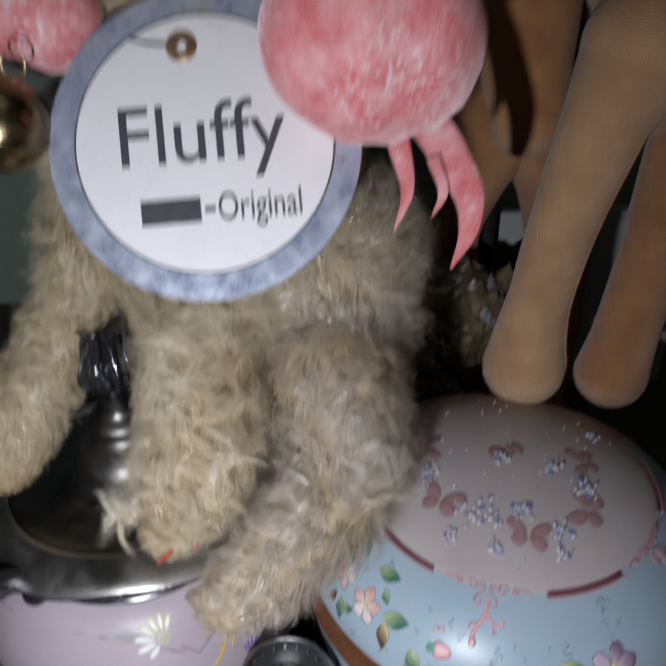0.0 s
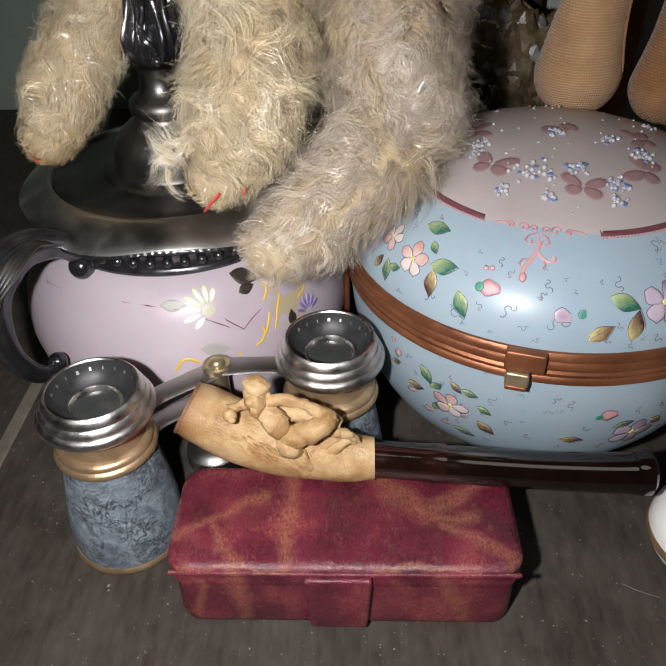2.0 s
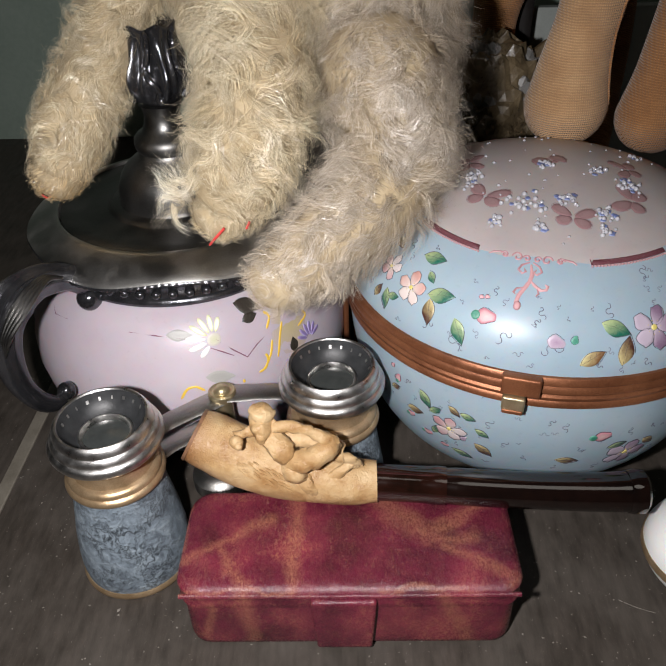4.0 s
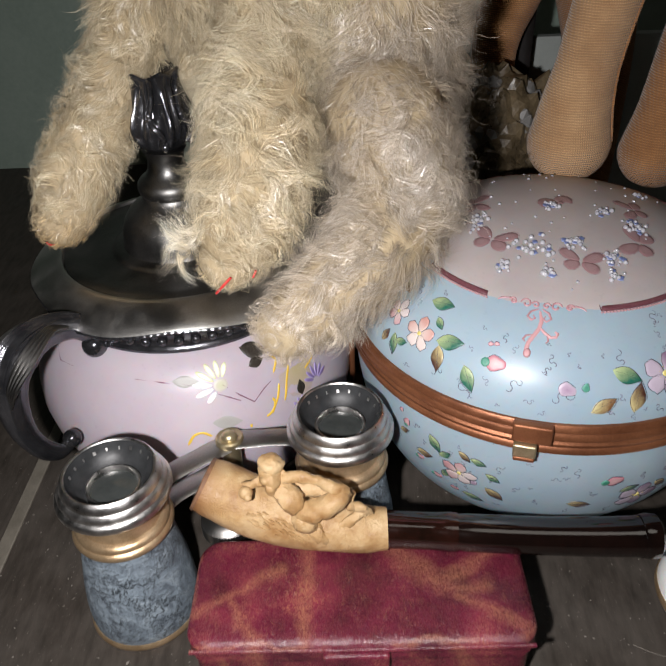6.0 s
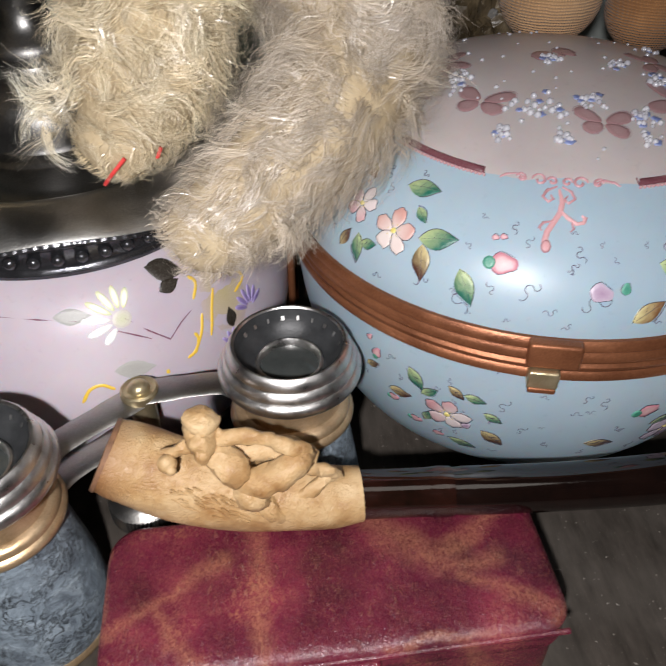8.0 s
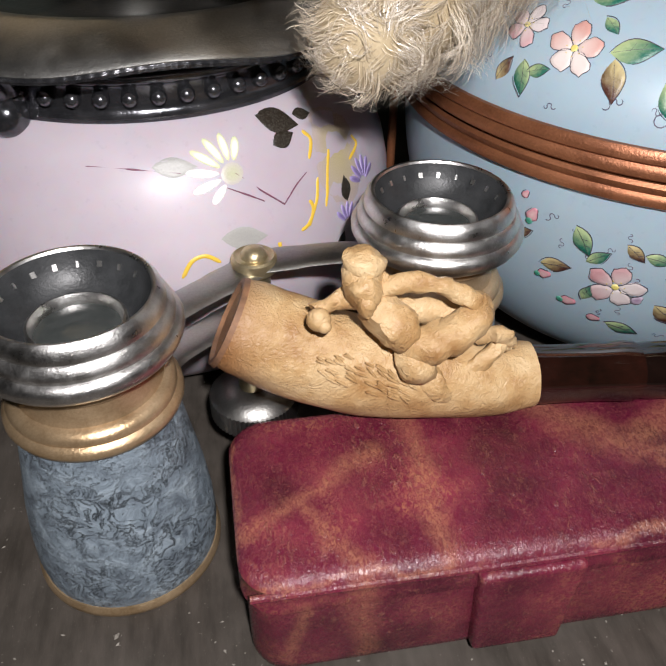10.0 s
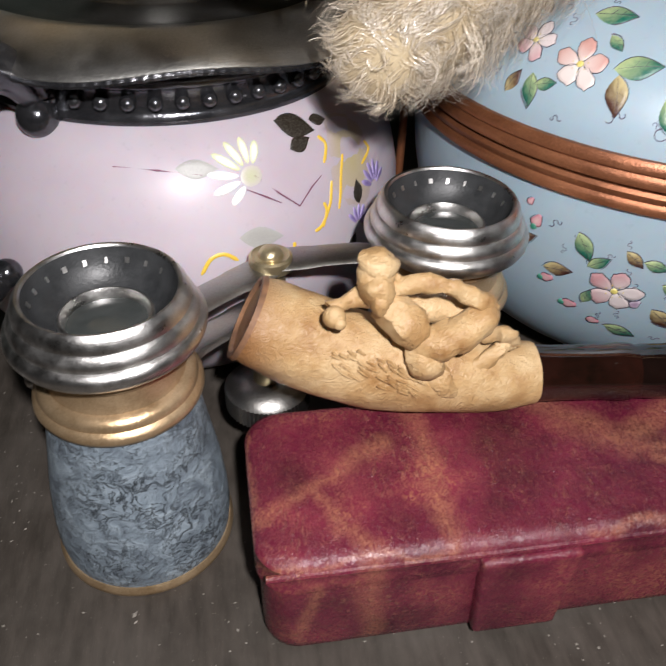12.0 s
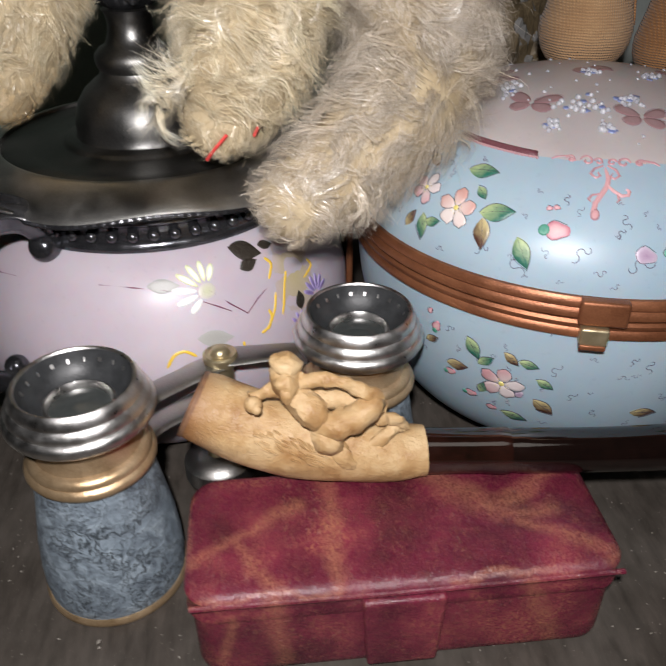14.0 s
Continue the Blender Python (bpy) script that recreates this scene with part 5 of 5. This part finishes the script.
    for leg, pts, r in ((1, [(-0.0738, 0.1966, 0.1320), (-0.0710, 0.1943, 0.1360), (-0.0668, 0.1940, 0.1406)], 0.00055), (1, [(-0.0585, 0.1962, 0.1392), (-0.0570, 0.1962, 0.1422)], 0.0005), (0, [(-0.1531, 0.2345, 0.1369), (-0.1512, 0.2336, 0.1360), (-0.1492, 0.2327, 0.1366)], 0.0004)):
        c = catmull(pts, 4)
        part("claw_stitch", sweep(c, [r] * len(c), 6), M_STITCH, made[leg], "red thread claw")
    return toy


stuffed_toy()


# ---- round name tag, bow and bell of the toy ----
def toy_tag():
    right, out = Vector((0.99966, 0.0, -0.02618)), Vector((0.0135, -0.857, 0.515))
    up = out.cross(right).normalized()
    c = Vector((-0.0424, 0.2299, 0.2849))
    turn = radians(5)
    ax, ay = right * math.cos(turn) + up * math.sin(turn), up * math.cos(turn) - right * math.sin(turn)
    m = Matrix(((ax.x, ay.x, out.x, c.x), (ax.y, ay.y, out.y, c.y), (ax.z, ay.z, out.z, c.z), (0, 0, 0, 1)))
    g = new("toy_tag")
    g.matrix_world = m @ Matrix.Scale(1.350, 4)
    tagged(g, "round white card tag with silver-blue border hanging on the toy", "tag")
    rim = part("border", lathe([(0.0, -0.0006), (0.0366, -0.0006), (0.0370, -0.0002), (0.0368, 0.0002), (0.0300, 0.0002), (0.0, 0.0002)], 96), M_TAGBLUE, g, "silver-blue foil border")
    part("card", lathe([(0.0, 0.0), (0.0303, 0.0), (0.0303, 0.0005), (0.0, 0.0005)], 96), M_CARD, g, "glossy white card face")
    part("border_line", lathe([(0.0302, 0.0003), (0.0302, 0.0007), (0.0306, 0.0007), (0.0306, 0.0003)], 96), M_INK, rim)
    part("eyelet", lathe([(0.0, 0.0004), (0.0010, 0.0004), (0.0016, 0.0012), (0.0030, 0.0014), (0.0037, 0.0008), (0.0037, 0.0004)], 36, at=(-0.0035, 0.0232, 0)), M_GILT, g, "small brass eyelet")

    def letters(text, size, x, y, stretch):
        curve = bpy.data.curves.new("lettering", "FONT")
        curve.body, curve.size, curve.extrude, curve.align_x = text, size, 0.00008, "CENTER"
        source = new("lettering", curve)
        source.scale = (stretch, 1, 1)
        bpy.context.view_layer.update()
        data = bpy.data.meshes.new_from_object(source.evaluated_get(bpy.context.evaluated_depsgraph_get()))
        bpy.data.objects.remove(source)
        data.materials.clear()
        data.materials.append(M_INK)
        ob = new("lettering", data)
        ob.parent = g
        ob.matrix_basis = pose(x, y, 0.00062) @ Matrix.Diagonal((stretch, 1, 1, 1))
        return tagged(ob, "grey printed word")

    letters("Fluffy", 0.0200, -0.0010, -0.0040, 0.95)
    letters("Original", 0.0092, 0.0118, -0.0182, 0.68)
    bm = box(bmesh.new(), (-0.0162, -0.0182, 0.00055), (-0.0022, -0.0124, 0.00072))
    part("printed_bar", bm, M_INK, g, "grey printed bar", False)
    bm = box(bmesh.new(), (-0.0012, -0.0160, 0.00055), (0.0012, -0.0148, 0.00072))
    part("printed_dash", bm, M_INK, g, "grey printed dash", False)
    part("thread", sweep(catmull([(-0.016, 0.0262, 0.0006), (-0.010, 0.0240, 0.0012), (-0.0040, 0.0236, 0.0012)], 6), [0.0003] * 13, 6), M_INK, g)
    return g


toy_tag()


def velvet_bow():
    g = thing("velvet_bow", (0.0, 0.0, 0.0), "soft pink velvet ribbon bow with curled tails", "bow")
    bm = bmesh.new()
    ball(bm, (0.0100, 0.2187, 0.3150), (0.0325, 0.0203, 0.0324), (28, 0, -6), 40, 24)
    for v in bm.verts:
        v.co += Vector((0, -0.0010, 0)) * math.sin(v.co.x * 260) + Vector((0, 0, 0.0006)) * math.sin(v.co.x * 420 + v.co.z * 300)
    part("loop", bm, M_VELVET, g, "plump pink velvet loop")
    bm = bmesh.new()
    ball(bm, (-0.0959, 0.2565, 0.3196), (0.0203, 0.0149, 0.0175), (20, 0, 12), 28, 18)
    part("loop", bm, M_VELVET, g, "plump pink velvet loop")
    bm = bmesh.new()
    ball(bm, (-0.0405, 0.2646, 0.3385), (0.0162, 0.0135, 0.0149), (20, 0, 12), 24, 16)
    part("knot", bm, M_VELVET, g)

    def tail(points, widths):
        c = catmull(points, 7)
        w = np.interp(np.linspace(0, 1, len(c)), np.linspace(0, 1, len(widths)), widths)
        part("tail", sweep(c, list(w), 16, (1.0, 0.16), up=(0.3, 0.9, -0.3)), M_VELVET, g, "curled frayed velvet tail")

    tail([(0.0162, 0.2349, 0.2926), (0.0209, 0.2389, 0.2764), (0.0232, 0.2403, 0.2629), (0.0189, 0.2389, 0.2501)], (0.0041, 0.0035, 0.0022, 0.0003))
    tail([(0.0257, 0.2349, 0.2926), (0.0351, 0.2403, 0.2791), (0.0446, 0.2430, 0.2615), (0.0459, 0.2444, 0.2467), (0.0405, 0.2437, 0.2325)], (0.0059, 0.0065, 0.0054, 0.0035, 0.0004))
    tail([(0.0311, 0.2376, 0.2764), (0.0358, 0.2417, 0.2629), (0.0324, 0.2423, 0.2535)], (0.0022, 0.0019, 0.0003))
    return g


velvet_bow()


def jingle_bell():
    g = thing("jingle_bell", (-0.106, 0.2315, 0.2926, 0, 24, 0), "dull bronze jingle bell on a wire ring", "bell")
    r = 0.0151
    prof = [(r * math.sin(t), -r * math.cos(t)) for t in np.linspace(0, math.pi / 2 - 0.09, 12)] + [(r * 1.05, -0.0009), (r * 1.07, 0), (r * 1.05, 0.0009)] + [(r * math.sin(t), -r * math.cos(t)) for t in np.linspace(math.pi / 2 + 0.09, math.pi, 12)]
    part("shell", lathe(prof, 48), M_BELL, g)
    bm = sweep([Vector((0.0036 * math.cos(a), 0.0, 0.0196 + 0.0042 * math.sin(a))) for a in np.linspace(0, 2 * math.pi, 25)], [0.0004] * 25, 8, up=(0, 1, 0))
    part("ring", bm, M_GILT, g, "thin wire ring")
    return g


jingle_bell()


# ---- things behind ----
def limb_mesh(bm, points, material_index=0):
    before = set(bm.faces)
    c = catmull([p[:3] for p in points], 7)
    r = np.interp(np.linspace(0, 1, len(c)), np.linspace(0, 1, len(points)), [p[3] for p in points])
    sweep(c, list(r), 28, bm=bm, up=(0, 1, 0.1))
    for p in (points[0], points[-1]):
        ball(bm, p[:3], (p[3] * 1.0, p[3] * 1.0, p[3] * 0.96))
    for f in bm.faces:
        if f not in before:
            f.material_index = material_index


def limb_part(name, toy, material, label, *runs):
    bm = bmesh.new()
    for points in runs:
        limb_mesh(bm, points)
    return part(name, bm, material, toy, label)


def fabric_toy():
    toy = thing("fabric_toy", (0, 0, 0), "tan and brown stockinette toy with long jointed legs", "stuffed toy")
    limb_part("leg", toy, M_KNIT, "pale tan knitted leg with a rounded foot", [(0.0900, 0.3050, 0.1475, 0.0205), (0.0915, 0.3070, 0.1640, 0.0175), (0.0950, 0.3090, 0.1850, 0.0150), (0.1020, 0.3100, 0.2250, 0.0155), (0.1130, 0.3120, 0.2650, 0.0185), (0.1270, 0.3180, 0.2950, 0.0260)])
    limb_part("leg", toy, M_KNIT_DARK, "stained brown knitted leg", [(0.1370, 0.3110, 0.1380, 0.0185), (0.1410, 0.3130, 0.1600, 0.0160), (0.1470, 0.3160, 0.2000, 0.0150), (0.1550, 0.3200, 0.2500, 0.0180)])
    limb_part("body", toy, M_KNIT_DARK, "stained brown knitted body", [(0.1500, 0.3330, 0.2850, 0.0340), (0.1520, 0.3380, 0.3100, 0.0430), (0.1500, 0.3420, 0.3400, 0.0460)])
    bm = bmesh.new()
    seam = catmull([(0.1085, 0.2975, 0.1500), (0.1060, 0.2975, 0.1700), (0.1070, 0.2985, 0.1900), (0.1140, 0.2985, 0.2250), (0.1270, 0.2990, 0.2650)], 8)
    sweep(seam, [0.0006] * len(seam), 6, bm=bm)
    part("seam", bm, M_KNIT_DARK, toy, "raised brown seam down the leg")
    return toy


fabric_toy()


def plush_toy():
    toy = thing("plush_toy", (0, 0, 0), "orange-brown plush toy standing at the back", "stuffed toy")
    limb_part("leg", toy, M_ORANGE, "", [(0.0780, 0.4500, 0.0140, 0.0145), (0.0775, 0.4500, 0.0800, 0.0140), (0.0775, 0.4500, 0.1550, 0.0145), (0.0860, 0.4520, 0.1900, 0.0190), (0.1000, 0.4560, 0.2300, 0.0300)])
    limb_part("leg", toy, M_ORANGE, "", [(0.1500, 0.4500, 0.0150, 0.0150), (0.1500, 0.4500, 0.1100, 0.0180), (0.1400, 0.4550, 0.1900, 0.0260), (0.1200, 0.4580, 0.2600, 0.0400)])
    limb_part("paw", toy, M_ORANGE, "orange plush paw with a pale sole", [(0.0980, 0.3800, 0.2520, 0.0200), (0.0960, 0.3900, 0.2800, 0.0240), (0.0980, 0.4100, 0.3200, 0.0300), (0.1050, 0.4350, 0.2900, 0.0320)])
    bm = bmesh.new()
    ball(bm, (0.0985, 0.3790, 0.2440), (0.0185, 0.0175, 0.0135))
    part("sole", bm, M_KNIT, toy, "pale tan sole")
    return toy


plush_toy()


def mineral_cluster():
    g = thing("mineral_cluster", (0.068, 0.405, 0), "dark brown mineral cluster with clear quartz points", "mineral")
    bm = bmesh.new()
    bmesh.ops.create_icosphere(bm, subdivisions=5, radius=1.0)
    for v in bm.verts:
        n = v.co.normalized()
        k = 1 + 0.16 * noise.noise(n * 3.1) + 0.10 * noise.noise(n * 8) + 0.09 * noise.noise(n * 23)
        v.co = Vector((n.x * 0.060 * k, n.y * 0.040 * k, 0.074 + n.z * 0.080 * k))
        v.co.z = max(v.co.z, 0.0)
    part("matrix", bm, M_ROCK, g, "rough dark brown rock", False)
    rnd = random.Random(8)
    for k in range(120):
        a, e = rnd.uniform(-2.8, -0.2), math.sqrt(rnd.random()) * 1.4
        n = Vector((math.cos(a) * math.cos(e), math.sin(a) * math.cos(e), math.sin(e)))
        p = Vector((n.x * 0.054, n.y * 0.037, 0.074 + n.z * 0.074))
        r, h = rnd.uniform(0.0022, 0.0065), rnd.uniform(0.004, 0.010)
        bm = lathe([(0.0, -0.004), (r, -0.004), (r * 0.95, h * 0.6), (0.0, h)], 6)
        q = (n + Vector((rnd.uniform(-0.5, 0.5), rnd.uniform(-0.5, 0.5), rnd.uniform(-0.3, 0.6)))).to_track_quat("Z", "Y").to_matrix().to_4x4()
        bmesh.ops.transform(bm, matrix=Matrix.Translation(p) @ q, verts=bm.verts)
        part("crystal", bm, M_QUARTZ if k % 3 else M_ROCK, g, "clear quartz point" if k % 3 else "dark crystal point", False)
    return g


mineral_cluster()

# a plain black curved strip standing behind the rock
solid("dark_strip", sweep(catmull([(0.0990, 0.4750, 0.0), (0.0960, 0.4700, 0.1500), (0.0950, 0.4500, 0.2300), (0.0960, 0.4400, 0.3400), (0.0960, 0.4400, 0.4200)], 8), [0.0105] * 33, 12, (1.0, 0.3)), M_DARK_STRIP, "black curved strip upright behind the rock", "strap")
solid("pale_board", box(bmesh.new(), (0.0950, 0.5000, 0.0), (0.2600, 0.5080, 0.1500), 0.001), M_PALE, "pale grey-green board leaning at the back", "board", smooth=False)


def brass_stand():
    g = thing("brass_stand", (-0.0208, 0.2565, 0), "thin coppery brass upright between jar and box", "stand")
    part("upright", lathe([(0, 0.0), (0.0015, 0.0), (0.0015, 0.112), (0, 0.112)], 16), M_BRASS, g)
    part("upright", lathe([(0, 0.0), (0.0022, 0.0), (0.0022, 0.118), (0, 0.118)], 16, at=(0.004, 0.052, 0)), M_BRASS, g)
    part("foot", box(bmesh.new(), (-0.0015, -0.0015, 0.0), (0.006, 0.054, 0.002), 0.0005), M_BRASS, g)
    return g


brass_stand()


def china_box():
    g = thing("china_box", (0.1285, 0.1345, 0), "small white china egg box with a gilt rim", "box")
    prof = [(0.0, 0.0)] + [(0.0255 * math.sin(t), 0.0215 - 0.0215 * math.cos(t)) for t in np.linspace(0.5, 1.38, 8)]
    part("body", lathe(prof + [(0.0, 0.0178)], 64), M_CHINA, g)
    part("rim", lathe([(0.0240, 0.0172), (0.0257, 0.0172), (0.0261, 0.0184), (0.0261, 0.0200), (0.0257, 0.0212), (0.0240, 0.0212)], 64), M_GILT, g, "thin gilt metal rim")
    part("lid", lathe([(0.0, 0.0208)] + [(0.0255 * math.cos(t), 0.0210 + 0.0190 * math.sin(t)) for t in np.linspace(0, math.pi / 2, 12)], 64), M_CHINA, g)
    surf = Turned((0, 0), [(0.0255 * math.sin(t), 0.0210 + 0.0190 * math.cos(t)) for t in np.linspace(0, math.pi / 2, 16)])
    p = Paint(surf, -140, 27, 30)
    p.blob([(5 * math.cos(t), 3 * math.sin(t) + math.cos(2 * t)) for t in np.linspace(0, 6.28, 15)[:-1]], (0.03, 0.03, 0.025), (0.06, 0.05, 0.04), 0.2)
    p.build("painted_mark", g, "dark painted mark")
    return g


china_box()

# dust and a stray hair on the tabletop
def dust():
    rng = np.random.default_rng(21)
    n = 2600
    size = rng.choice((0.00010, 0.00013, 0.00016, 0.00022, 0.00032), n)
    middle = np.stack([rng.uniform(-0.26, 0.16, n), rng.uniform(0.03, 0.30, n), size * 0.4], 1)
    size[0], middle[0] = 0.0011, (-0.1175, 0.1190, 0.0006)
    corners = np.array([(1, 0, 0), (-1, 0, 0), (0, 1, 0), (0, -1, 0), (0, 0, 0.7), (0, 0, -0.5)])
    shape = corners[None] * size[:, None, None] * rng.uniform(0.6, 1.5, (n, 6, 1))
    turn = rng.uniform(0, 3.14, n)[:, None]
    x, y = shape[..., 0] * rng.uniform(0.8, 2.0, (n, 1)), shape[..., 1]
    verts = np.stack([x * np.cos(turn) - y * np.sin(turn), x * np.sin(turn) + y * np.cos(turn), shape[..., 2]], 2) + middle[:, None]
    faces = np.array([(0, 2, 4), (2, 1, 4), (1, 3, 4), (3, 0, 4), (2, 0, 5), (1, 2, 5), (3, 1, 5), (0, 3, 5)])
    data = bpy.data.meshes.new("dust")
    data.from_pydata(verts.reshape(-1, 3).tolist(), [], (faces[None] + 6 * np.arange(n)[:, None, None]).reshape(-1, 3).tolist())
    data.materials.append(M_DUST)
    return tagged(new("dust", data), "pale dust and crumbs on the dark tabletop", "dust", "", "stuff")


dust()
solid("stray_hair", sweep(catmull([(0.0927, 0.1241, 0.0002), (0.0990, 0.1205, 0.0004), (0.1060, 0.1180, 0.0002)], 6), [0.00011] * 13, 5), M_DUST, "stray pale hair on the tabletop", "hair")
